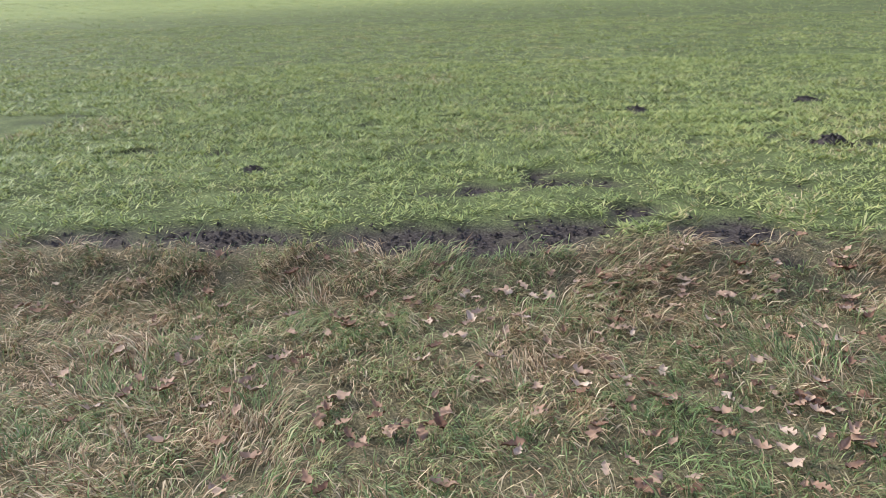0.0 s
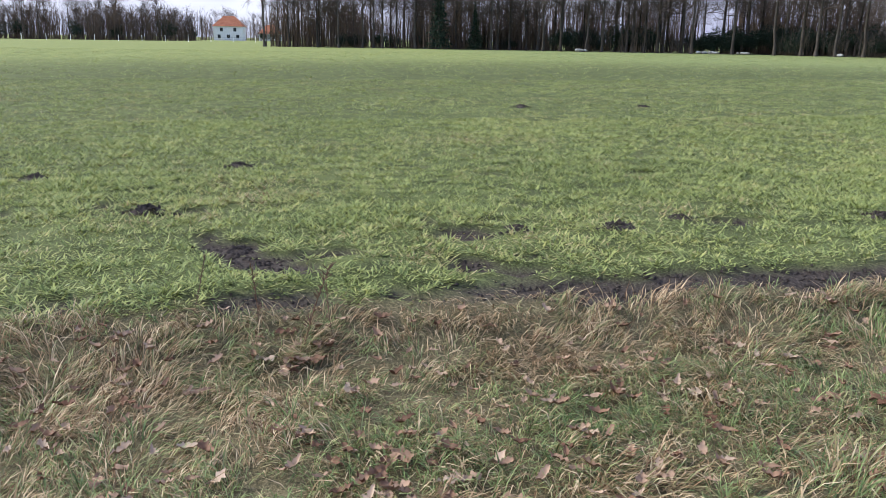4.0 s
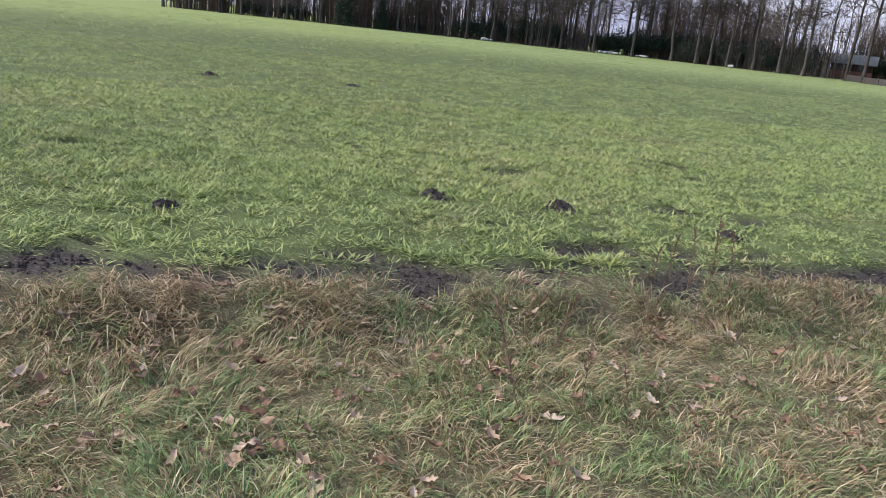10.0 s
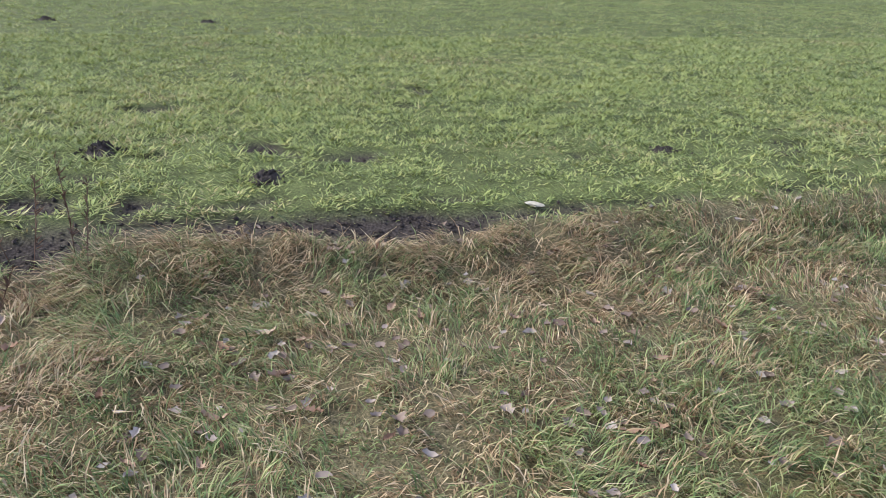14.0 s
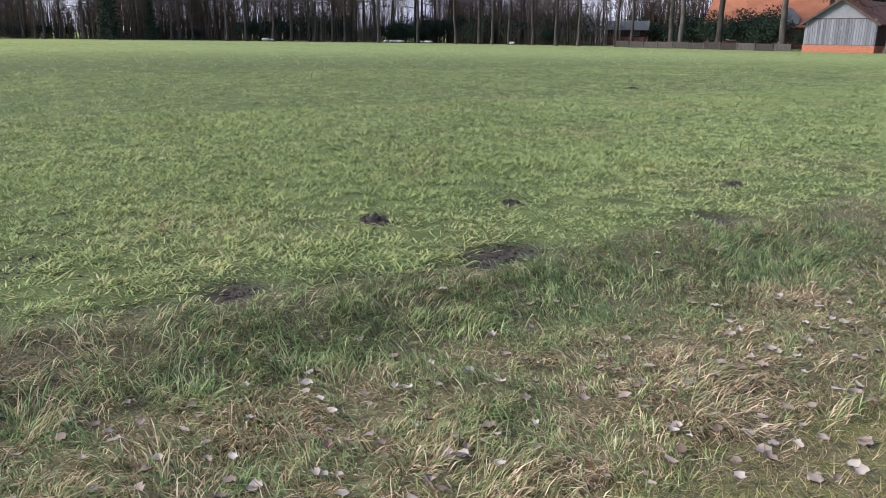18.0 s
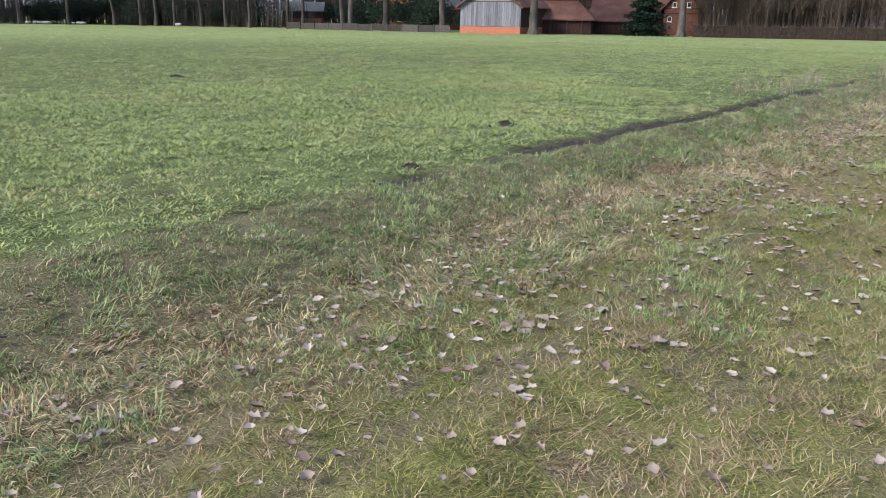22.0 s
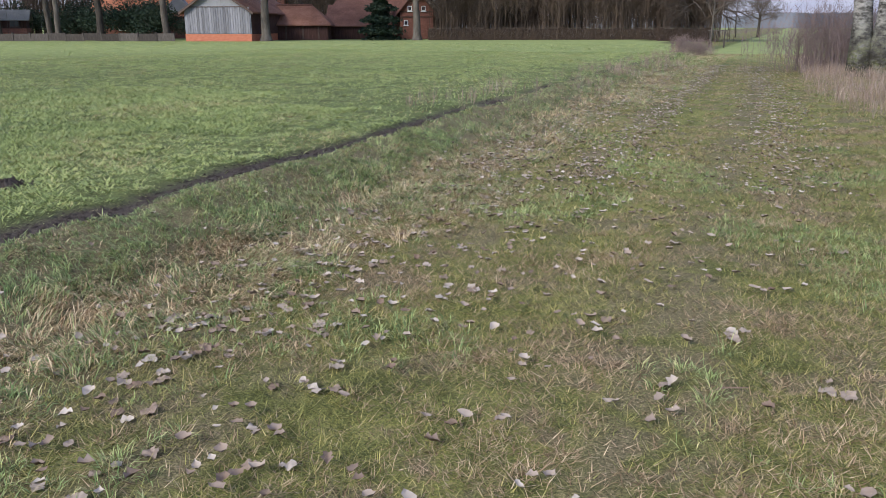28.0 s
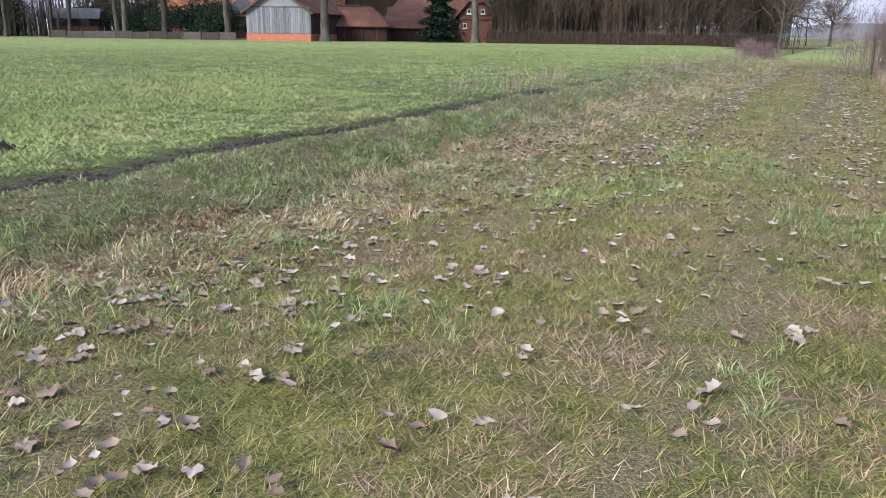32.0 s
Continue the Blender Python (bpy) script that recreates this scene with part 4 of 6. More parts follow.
# the wide tree at the far end of the hedge, and smaller ones beyond
wide_tree = domed_tree(35, 16, 0.4, 0.08, 10.0, 14, 0.024, 0.17, 0.7, "spreading_tree", steep=0.8, split=0.3)
set_out(wide_tree, stand(-6.0, 106, 0), "wide bare tree with arching boughs beside the hedge", "tree")
young = bare_tree(36, 6.5, 0.09, 0.3, 2.6, 14, 2, (5, 7), 0.03, "young_tree", None, 0.18)
set_out(young, stand(-2.6, 84, 0), "slender young bare tree by a wooden post frame", "tree")
repeat(oak, stand(-1.5, 138, 0, 0.5), "small bare tree far along the track")

# evergreens
spruce = conifer(41, 6.6, 2.9, 7500)
set_out(spruce, stand(-32.9, 90.3), "dark green spruce before the brick house", "conifer")
tall_spruce = conifer(42, 19, 4.2, 2600)
set_out(tall_spruce, stand(-52, 98, 60, 0.7), "dark conifer behind the farmhouse roof", "conifer")
repeat(tall_spruce, stand(-107.6, 26.6, 0, 0.52), "dark spruce at the edge of the wood")
repeat(tall_spruce, stand(-106.0, 31.4, 90, 0.34), "small dark spruce at the edge of the wood")
repeat(tall_spruce, stand(-25.5, 123.7, 60, 0.8), "dark conifer among the bare trees")
laurel = bush(43, 3.2, 2.6, 3000, M_EVER, "evergreen_bush", 0.11)
set_out(laurel, stand(-54.2, 82.2), "dark evergreen bush behind the fence", "bush", "evergreen bushes")
for x, y, a, s in ((-51.6, 82.2, 60, 1.25), (-59.8, 82.6, 140, 1.3), (-64.8, 83, 10, 1.2), (-48.2, 82.0, 200, 0.8), (-56.6, 82.6, 250, 1.4), (-54.0, 84.0, 100, 1.5), (-62.2, 84.0, 30, 1.4)):
    repeat(laurel, stand(x, y, a, s))
for i in range(46):
    repeat(laurel, stand(*wood_at(pick.uniform(-103, -74), pick.uniform(2, 10)), pick.uniform(0, 360), pick.uniform(0.6, 1.4)), "dark evergreen undergrowth in the wood")
for i in range(8):
    repeat(laurel, stand(*wood_at(pick.uniform(-117, -103), pick.uniform(4, 10)), pick.uniform(0, 360), pick.uniform(0.5, 0.9)), "dark evergreen undergrowth in the wood")

for i in range(9):
    repeat(laurel, stand(-81 + 2.6 * i + pick.uniform(-0.8, 0.8), 92 + pick.uniform(-2, 3), pick.uniform(0, 360), pick.uniform(1.0, 1.6)), "dark evergreen bush behind the hut")

# thickets of saplings
brush = thicket(51, 7.4, 2.8, 34, "sapling_thicket", (9, 13), 0.02, mat=M_SAPLING)
far_brush = thicket(53, 9.0, 3.6, 26, "sapling_thicket", (3, 5), 0.09, mat=M_SAPLING)
set_out(far_brush, stand(*wood_at(-96, 16), 0, 0.8), "brown saplings deeper in the wood", "thicket", "saplings of the wood")
set_out(brush, stand(-25.5, 96), "dense brown thicket of bare saplings", "thicket", "saplings behind the hedge")
for i in range(30):
    s = i / 30
    for row in range(2):
        repeat(brush, stand(-27 + 23 * s + pick.uniform(-1, 1), 95 + 12 * s + 4.5 * row + pick.uniform(-1, 1.5), pick.uniform(0, 360), pick.uniform(0.75, 1.1)))
for i in range(44):
    x = -118 + 44 * i / 44 + pick.uniform(-1, 1)
    repeat(far_brush, stand(*wood_at(x, pick.uniform(7, 18)), pick.uniform(0, 360), pick.uniform(0.4, 0.7)), "brown saplings deeper in the wood")
    repeat(far_brush, stand(*wood_at(x, pick.uniform(20, 34)), pick.uniform(0, 360), pick.uniform(0.8, 1.3)), "brown saplings deeper in the wood")
for i in range(16):
    repeat(far_brush, stand(*wood_at(-118 + i, pick.uniform(2, 8)), pick.uniform(0, 360), pick.uniform(0.5, 0.9)), "reddish brown saplings at the end of the wood")
for i in range(26):
    x = -82 + 60 * i / 26 + pick.uniform(-2, 2)
    repeat(brush, stand(x, 108 + pick.uniform(0, 16), pick.uniform(0, 360), pick.uniform(0.9, 1.3)), "brown saplings behind the farm buildings")
for i in range(20):
    repeat(far_brush, stand(-74 + 2.6 * i + pick.uniform(-1, 1), 116 + pick.uniform(0, 12), pick.uniform(0, 360), pick.uniform(0.9, 1.25)), "brown saplings behind the farm buildings")
for i in range(12):
    repeat(far_brush, stand(-84 + 2.0 * i + pick.uniform(-1, 1), 97 + pick.uniform(-2, 6), pick.uniform(0, 360), pick.uniform(0.7, 1.1)), "brown saplings behind the hut")
scrub = thicket(52, 3.6, 2.4, 22, "undergrowth", (2, 4), 0.02)
set_out(scrub, stand(*wood_at(-70, 3)), "brown bare undergrowth at the wood's edge", "undergrowth", "undergrowth of the wood")
for i in range(80):
    repeat(scrub, stand(*wood_at(pick.uniform(-118, -73), pick.uniform(0.8, 14)), pick.uniform(0, 360), pick.uniform(0.5, 1.2)))
for i in range(12):
    repeat(scrub, stand(-70 + 3.6 * i + pick.uniform(-1, 1), 101 + pick.uniform(-1, 3), pick.uniform(0, 360), pick.uniform(1.2, 2.2)), "brown bare undergrowth behind the farm")

# the tree belt beyond the pasture fence
for i in range(46):
    if 37 < i < 47:
        continue
    repeat(WOOD[i % 5], stand(-236 - pick.uniform(0, 34), -135 + 3.0 * i + pick.uniform(-1.5, 1.5), pick.uniform(0, 360), pick.uniform(0.6, 1.0)), "bare tree in the belt beyond the pasture")
for i in range(22):
    repeat(scrub, stand(-230 - pick.uniform(0, 10), -132 + 5 * i + pick.uniform(-2, 2), pick.uniform(0, 360), pick.uniform(1.2, 2.2)), "brown undergrowth beyond the pasture fence")
for i in range(10):
    repeat(laurel, stand(-234 - pick.uniform(0, 8), -128 + 11 * i + pick.uniform(-3, 3), pick.uniform(0, 360), pick.uniform(1.2, 2.4)), "dark evergreen bush beyond the pasture fence")


for i in range(62):
    repeat(far_brush, stand(-238 - pick.uniform(0, 18), -135 + 1.9 * i + pick.uniform(-2, 2), pick.uniform(0, 360), pick.uniform(0.8, 1.2)), "brown saplings beyond the pasture fence")
for i in range(26):
    repeat(WOOD[i % 5], stand(-352 - pick.uniform(0, 30), -75 + 5.0 * i + pick.uniform(-2, 2), pick.uniform(0, 360), pick.uniform(0.65, 1.0)), "bare tree behind the white house")
for i in range(30):
    repeat(far_brush, stand(-350 - pick.uniform(0, 14), -70 + 4.2 * i + pick.uniform(-2, 2), pick.uniform(0, 360), pick.uniform(0.9, 1.3)), "brown saplings behind the white house")


# dead weed stalks on the verge
def dead_weed(seed):
    rnd = random.Random(seed)
    w = new("dead_weed")
    top = Vector((rnd.gauss(0, 0.06), rnd.gauss(0, 0.06), 0.6))
    mid = top * 0.5 + Vector((rnd.gauss(0, 0.015), rnd.gauss(0, 0.015), 0))
    part("stalk", Shape().tube([(0, 0, -0.02), mid, top], [0.0035, 0.003, 0.002], 5), M_DOCK, w)
    for i in range(28):
        p = mid.lerp(top, rnd.uniform(-0.5, 1.0))
        part("seed_head", Shape().tube([p, p + Vector((rnd.gauss(0, 0.018), rnd.gauss(0, 0.018), rnd.uniform(0.02, 0.05)))], [0.0045, 0.002], 4), M_DOCK, w)
    return w


WEEDS = [dead_weed(i) for i in range(3)]
WEED_SPOTS = [(0.25, 9.04), (-0.5, 9.72), (-0.95, 10.42), (-0.87, 10.54), (-0.91, 10.71), (-0.78, 10.78), (0.43, 9.43), (0.25, 9.3), (-0.26, 9.38), (-0.75, 3.14), (-0.76, 3.28), (-1.06, 2.62), (-0.9, 2.94), (-0.1, 10.55), (-0.34, 9.84), (-0.6, 10.1), (-0.7, 9.5)]
for i, (x, y) in enumerate(WEED_SPOTS):
    m = stand(x, y, pick.uniform(0, 360), pick.uniform(0.5, 0.85)) @ pose(0, 0, 0, pick.uniform(-18, 18), pick.uniform(-18, 18), 0)
    if i < 3:
        set_out(WEEDS[i], m, "withered dark weed stalk standing in the verge", "weed", "dead weeds")
    else:
        repeat(WEEDS[i % 3], m)

# ---- buildings ----
M_BOARD = surface("weathered grey boards", [(0.25, (0.095, 0.093, 0.1)), (0.55, (0.175, 0.172, 0.184)), (0.85, (0.275, 0.27, 0.288))], 2.5, 0.9, 0.5, 0.01, 30.0, (6, 6, 0.5), 0.35)
M_GABLE = surface("pale grey cladding", [(0.25, (0.15, 0.15, 0.155)), (0.6, (0.22, 0.22, 0.228)), (0.9, (0.29, 0.29, 0.3))], 1.2, 0.85, 0.2, 0.01, 20.0)
M_BRICK = surface("orange brick", [(0.25, (0.25, 0.085, 0.05)), (0.55, (0.38, 0.14, 0.085)), (0.85, (0.48, 0.22, 0.14))], 3.0, 0.9, 0.4, 0.01, 22.0, (1, 1, 3))
M_REDWALL = surface("dark red brick", [(0.25, (0.13, 0.055, 0.042)), (0.55, (0.22, 0.1, 0.075)), (0.85, (0.32, 0.175, 0.135))], 3.0, 0.9, 0.4, 0.01, 22.0, (1, 1, 3))
M_DARKWOOD = surface("dark tarred boards", [(0.25, (0.03, 0.016, 0.014)), (0.6, (0.075, 0.04, 0.034)), (0.9, (0.14, 0.085, 0.07))], 2.0, 0.9, 0.4, 0.01, 26.0, (6, 6, 0.5), 0.2)
M_TRIM = surface("dark bargeboard", [(0.3, (0.05, 0.035, 0.03)), (0.8, (0.12, 0.085, 0.07))], 4.0, 0.8, 0.2)
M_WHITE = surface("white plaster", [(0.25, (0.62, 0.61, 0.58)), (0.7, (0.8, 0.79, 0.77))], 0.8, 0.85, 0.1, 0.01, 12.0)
M_FRAME = surface("white painted frame", [(0.25, (0.65, 0.65, 0.63)), (0.7, (0.8, 0.8, 0.78))], 4.0, 0.5, 0.1)
M_STONE = surface("pale rubble", [(0.25, (0.18, 0.18, 0.172)), (0.7, (0.36, 0.36, 0.345))], 3.0, 0.9, 0.5, 0.03, 14.0, None, 0.4)
M_FENCE = surface("grey brown fence boards", [(0.25, (0.03, 0.025, 0.022)), (0.55, (0.062, 0.053, 0.047)), (0.85, (0.11, 0.096, 0.087))], 3.0, 0.9, 0.4, 0.01, 24.0, (4, 4, 1), 0.35)
M_HEDGE = surface("clipped bare hedge", [(0.25, (0.02, 0.014, 0.011)), (0.6, (0.055, 0.038, 0.028)), (0.9, (0.11, 0.078, 0.058))], 3.0, 0.95, 1.0, 0.1, 16.0)
M_PANE, _nt, _b = blank("window glass", 0.08)
_b.inputs["Base Color"].default_value = (0.03, 0.035, 0.04, 1)


def tile_mat(name, stops, rows=4.2):
    """Clay pantiles: courses across the slope, a colour drift and moss."""
    m, nt, b = blank(name, 0.85)
    v = local(nt)
    big, small = noise_node(nt, v, 0.7, 4.0), noise_node(nt, v, 9.0, 3.0)
    wv = nt.nodes.new("ShaderNodeTexWave")
    wv.wave_profile, wv.bands_direction = "SAW", "Z"
    wv.inputs["Scale"].default_value, wv.inputs["Distortion"].default_value = rows, 0.6
    nt.links.new(v, wv.inputs["Vector"])
    rp = ramp_node(nt, stops)
    nt.links.new(maths(nt, "ADD", maths(nt, "MULTIPLY", big, 0.55), maths(nt, "MULTIPLY", small, 0.45)), rp.inputs[0])
    nt.links.new(rp.outputs[0], b.inputs["Base Color"])
    bumped(nt, b, maths(nt, "ADD", wv.outputs["Fac"], small), 0.6, 0.04)
    return m


M_TILE_O = tile_mat("orange clay tiles", [(0.25, (0.19, 0.07, 0.042)), (0.5, (0.32, 0.125, 0.072)), (0.8, (0.42, 0.2, 0.12))])
M_TILE_B = tile_mat("brown red clay tiles", [(0.25, (0.06, 0.03, 0.024)), (0.5, (0.14, 0.07, 0.054)), (0.8, (0.24, 0.138, 0.108))])
M_TILE_M = tile_mat("weathered red clay tiles", [(0.25, (0.1, 0.048, 0.034)), (0.5, (0.2, 0.098, 0.07)), (0.8, (0.32, 0.18, 0.135))])
M_TILE_G = tile_mat("grey roof sheets", [(0.25, (0.1, 0.1, 0.095)), (0.5, (0.17, 0.17, 0.16)), (0.8, (0.25, 0.25, 0.23))])


def roof_slab(x0, x1, y0, y1, eave, ridge, over=0.3, thick=0.1, along="y"):
    """Two slopes of a gabled roof as slabs; the ridge runs along y or x."""
    out = []
    if along == "y":
        c, run = (x0 + x1) / 2, (x1 - x0) / 2
        drop = (ridge - eave) / run * over
        for s in (-1, 1):
            xe = c + s * (run + over)
            v = [(c, y0 - over, ridge), (c, y1 + over, ridge), (xe, y1 + over, eave - drop), (xe, y0 - over, eave - drop)]
            out.append(v)
    else:
        c, run = (y0 + y1) / 2, (y1 - y0) / 2
        drop = (ridge - eave) / run * over
        for s in (-1, 1):
            ye = c + s * (run + over)
            v = [(x0 - over, c, ridge), (x1 + over, c, ridge), (x1 + over, ye, eave - drop), (x0 - over, ye, eave - drop)]
            out.append(v)
    shapes = []
    for v in out:
        top = [(x, y, z + thick) for x, y, z in v]
        shapes.append(Shape().add(v + top, [(0, 1, 2, 3), (7, 6, 5, 4), (0, 4, 5, 1), (1, 5, 6, 2), (2, 6, 7, 3), (3, 7, 4, 0)]))
    return shapes


def window(parent, x, y, z, w, h, frame_mat, bars=1, m=None):
    """A window in a wall that faces -y."""
    win = part("window", Shape().box(x - w / 2, x + w / 2, y - 0.05, y + 0.02, z, z + 0.06).box(x - w / 2, x + w / 2, y - 0.05, y + 0.02, z + h - 0.06, z + h)
               .box(x - w / 2, x - w / 2 + 0.06, y - 0.05, y + 0.02, z + 0.06, z + h - 0.06).box(x + w / 2 - 0.06, x + w / 2, y - 0.05, y + 0.02, z + 0.06, z + h - 0.06), frame_mat, parent, "white framed window", m)
    step = (w - 0.12) / (bars + 1)
    for i in range(bars + 1):
        a = x - w / 2 + 0.06 + i * step
        part("pane", Shape().box(a + 0.02, a + step - 0.02, y - 0.03, y + 0.01, z + 0.065, z + h - 0.065), M_PANE, win)
    part("sill", Shape().box(x - w / 2 - 0.08, x + w / 2 + 0.08, y - 0.12, y + 0.02, z - 0.07, z - 0.004), frame_mat, win)
    return win


def gable_wall(x0, x1, y, eave, ridge, thick=0.2, z0=0.0):
    return Shape().prism([(x0, z0), (x1, z0), (x1, eave), ((x0 + x1) / 2, ridge), (x0, eave)], y, y + thick)


def grey_shed():
    b = new("field_shed")
    w, long = 3.05, 11.5
    part("plinth", Shape().box(-w, w, 0, long, -0.3, 0.62), M_BRICK, b, "orange brick plinth")
    part("wall", gable_wall(-w + 0.02, w - 0.02, 0.06, 2.62, 4.5, 0.14, 0.62), M_GABLE, b, "pale grey upper gable")
    for s in (-1, 1):
        part("wall", Shape().box(s * w - 0.1 - 0.08 * s, s * w + 0.1 - 0.08 * s, 0.2, long, 0.62, 2.55), M_DARKWOOD, b, "dark side wall")
    part("wall", gable_wall(-w + 0.02, w - 0.02, long - 0.2, 2.62, 4.5, 0.18, 0.62), M_BOARD, b)
    n = 27
    step = (2 * w - 0.16) / n
    r = random.Random(3)
    for i in range(n):
        x = -w + 0.08 + i * step
        part("board", Shape().box(x + 0.008, x + step - 0.008, 0.012 - r.uniform(0, 0.012), 0.058, 0.63 + r.uniform(0, 0.05), 2.86 + r.uniform(-0.01, 0.01)), M_BOARD, b)
    part("rail", Shape().box(-w + 0.05, w - 0.05, -0.02, 0.05, 2.87, 2.94), M_TRIM, b)
    for sh in roof_slab(-w, w, 0, long, 2.55, 4.55, 0.32, 0.1):
        part("roof", sh, M_TILE_M, b, "brown red tiled roof slope")
    for s in (-1, 1):
        part("bargeboard", Shape().add([(0, -0.36, 4.44), (0, -0.33, 4.44), (s * 3.4, -0.33, 2.24), (s * 3.4, -0.36, 2.24), (0, -0.36, 4.68), (0, -0.33, 4.68), (s * 3.4, -0.33, 2.46), (s * 3.4, -0.36, 2.46)],
                                        [(0, 1, 2, 3), (7, 6, 5, 4), (0, 4, 5, 1), (2, 6, 7, 3), (1, 5, 6, 2), (3, 7, 4, 0)]), M_TRIM, b)
    return b


shed = grey_shed()
set_out(shed, pose(-43.5, 80.0, 0.25, 0, 0, 16.1), "weathered grey board shed with orange brick plinth", "shed")


def low_barn():
    b = new("low_barn")
    part("wall", Shape().box(-3.4, 3.4, 0, 5.6, -0.2, 1.55), M_DARKWOOD, b, "dark red boarded wall")
    for x in (-2.2, -0.6, 1.0, 2.5):
        part("post", Shape().box(x - 0.07, x + 0.07, -0.06, -0.004, 0, 1.5), M_TRIM, b)
    # no opening in the wall: a dark panel stands for the shade inside
    part("doorway", Shape().box(-3.3, -2.5, -0.05, -0.006, 0, 1.35), M_TRIM, b, "dark panel for the shade of an open doorway")
    o, h = 0.35, 3.25
    v = [(-3.4 - o, -o, 1.42), (3.4 + o, -o, 1.42), (3.4 + o, 5.6 + o, 1.42), (-3.4 - o, 5.6 + o, 1.42), (-1.9, 2.8, h), (1.7, 2.8, h)]
    part("roof", Shape().add(v + [(x, y, z - 0.12) for x, y, z in v[:4]], [(0, 1, 5, 4), (1, 2, 5), (2, 3, 4, 5), (3, 0, 4), (6, 7, 1, 0), (7, 8, 2, 1), (8, 9, 3, 2), (9, 6, 0, 3), (9, 8, 7, 6)]), M_TILE_M, b, "hipped brown red tiled roof")
    part("ridge", Shape().tube([(-1.9, 2.8, h + 0.02), (1.7, 2.8, h + 0.02)], [0.1, 0.1], 6), M_TILE_B, b)
    return b


set_out(low_barn(), pose(-41.2, 88.0, 0.25, 0, 0, 26), "low dark barn with a hipped brown tiled roof", "barn")


def farmhouse():
    b = new("farmhouse")
    part("wall", Shape().box(-10, 10, 0, 9, -0.2, 2.6), M_REDWALL, b, "brick house wall")
    part("gable", Shape().prism([(0.05, 2.6), (8.95, 2.6), (4.5, 5.7)], -9.9, -9.7), M_REDWALL, b, "brick gable", pose(0, 0, 0, 0, 0, 0) @ Matrix(((0, 1, 0, 0), (1, 0, 0, 0), (0, 0, 1, 0), (0, 0, 0, 1))))
    for sh in roof_slab(-10, 10, 0, 9, 2.6, 5.8, 0.45, 0.12, "x"):
        part("roof", sh, M_TILE_O, b, "orange tiled roof slope")
    part("dormer", Shape().prism([(-2.2, 2.7), (0.2, 2.7), (0.2, 3.4), (-1, 4.5), (-2.2, 3.4)], -0.3, 2.5), M_GABLE, b, "grey boarded dormer gable")
    part("chimney", Shape().box(2.6, 3.3, 4.1, 4.8, 5.5, 6.5), M_BRICK, b)
    for x in (-7, -4, 3, 6):
        window(b, x, -0.01, 0.9, 1.1, 1.3, M_FRAME)
    return b


set_out(farmhouse(), pose(-58.8, 93.9, 0.25, 0, 0, 30), "long farmhouse with a bright orange tiled roof", "farmhouse")


def brick_house():
    b = new("brick_house")
    part("wall", Shape().box(-6.6, 4.0, 0, 8, -0.2, 2.4), M_REDWALL, b, "dark red brick wall")
    o, h = 0.45, 5.5
    v = [(-6.6 - o, -o, 2.2), (4.0 + o, -o, 2.2), (4.0 + o, 8 + o, 2.2), (-6.6 - o, 8 + o, 2.2), (-4.9, 4, h), (2.3, 4, h)]
    part("roof", Shape().add(v + [(x, y, z - 0.14) for x, y, z in v[:4]], [(0, 1, 5, 4), (1, 2, 5), (2, 3, 4, 5), (3, 0, 4), (6, 7, 1, 0), (7, 8, 2, 1), (8, 9, 3, 2), (9, 6, 0, 3), (9, 8, 7, 6)]), M_TILE_B, b, "dark brown hipped tiled roof")
    part("ridge", Shape().tube([(-4.9, 4, h + 0.02), (2.3, 4, h + 0.02)], [0.12, 0.12], 6), M_TILE_B, b)
    part("wing_wall", Shape().box(0.9, 4.3, -1.2, -0.02, -0.2, 2.25), M_REDWALL, b, "red brick wing")
    part("gable", Shape().prism([(0.9, 2.25), (4.3, 2.25), (4.3, 2.75), (3.3, 3.9), (1.9, 3.9), (0.9, 2.75)], -1.2, -1.0), M_REDWALL, b, "red brick upper gable")
    for s in (-1, 1):
        v = [(2.6 + s * 0.7, -1.5, 3.9), (2.6 + s * 0.7, 2.4, 3.9), (2.6 + s * 2.1, 2.4, 2.3), (2.6 + s * 2.1, -1.5, 2.3)]
        part("roof", Shape().add(v + [(x, y, z + 0.1) for x, y, z in v], [(0, 1, 2, 3), (7, 6, 5, 4), (0, 4, 5, 1), (1, 5, 6, 2), (2, 6, 7, 3), (3, 7, 4, 0)]), M_TILE_B, b, "brown tiled wing roof slope")
    part("roof", Shape().add([(1.85, -1.5, 3.85), (3.35, -1.5, 3.85), (3.35, 2.4, 4.4), (1.85, 2.4, 4.4), (1.85, -1.5, 3.97), (3.35, -1.5, 3.97), (3.35, 2.4, 4.52), (1.85, 2.4, 4.52)],
                             [(0, 1, 2, 3), (7, 6, 5, 4), (0, 4, 5, 1), (1, 5, 6, 2), (2, 6, 7, 3), (3, 7, 4, 0)]), M_TILE_B, b, "brown tiled half hip")
    for x, z in ((1.9, 2.75), (3.3, 2.75), (1.5, 1.35)):
        window(b, x, -1.21, z, 0.42, 0.5, M_FRAME)
    for z in (2.12, 2.62):
        part("beam", Shape().box(0.9, 4.3, -1.25, -1.204, z, z + 0.1), M_TRIM, b)
    part("chimney", Shape().box(-0.6, 0.0, 3.7, 4.3, 5.3, 6.1), M_REDWALL, b)
    return b


set_out(brick_house(), pose(-35.6, 98.0, 0.25, 0, 0, 24), "red brick house with a steep tiled roof", "house")


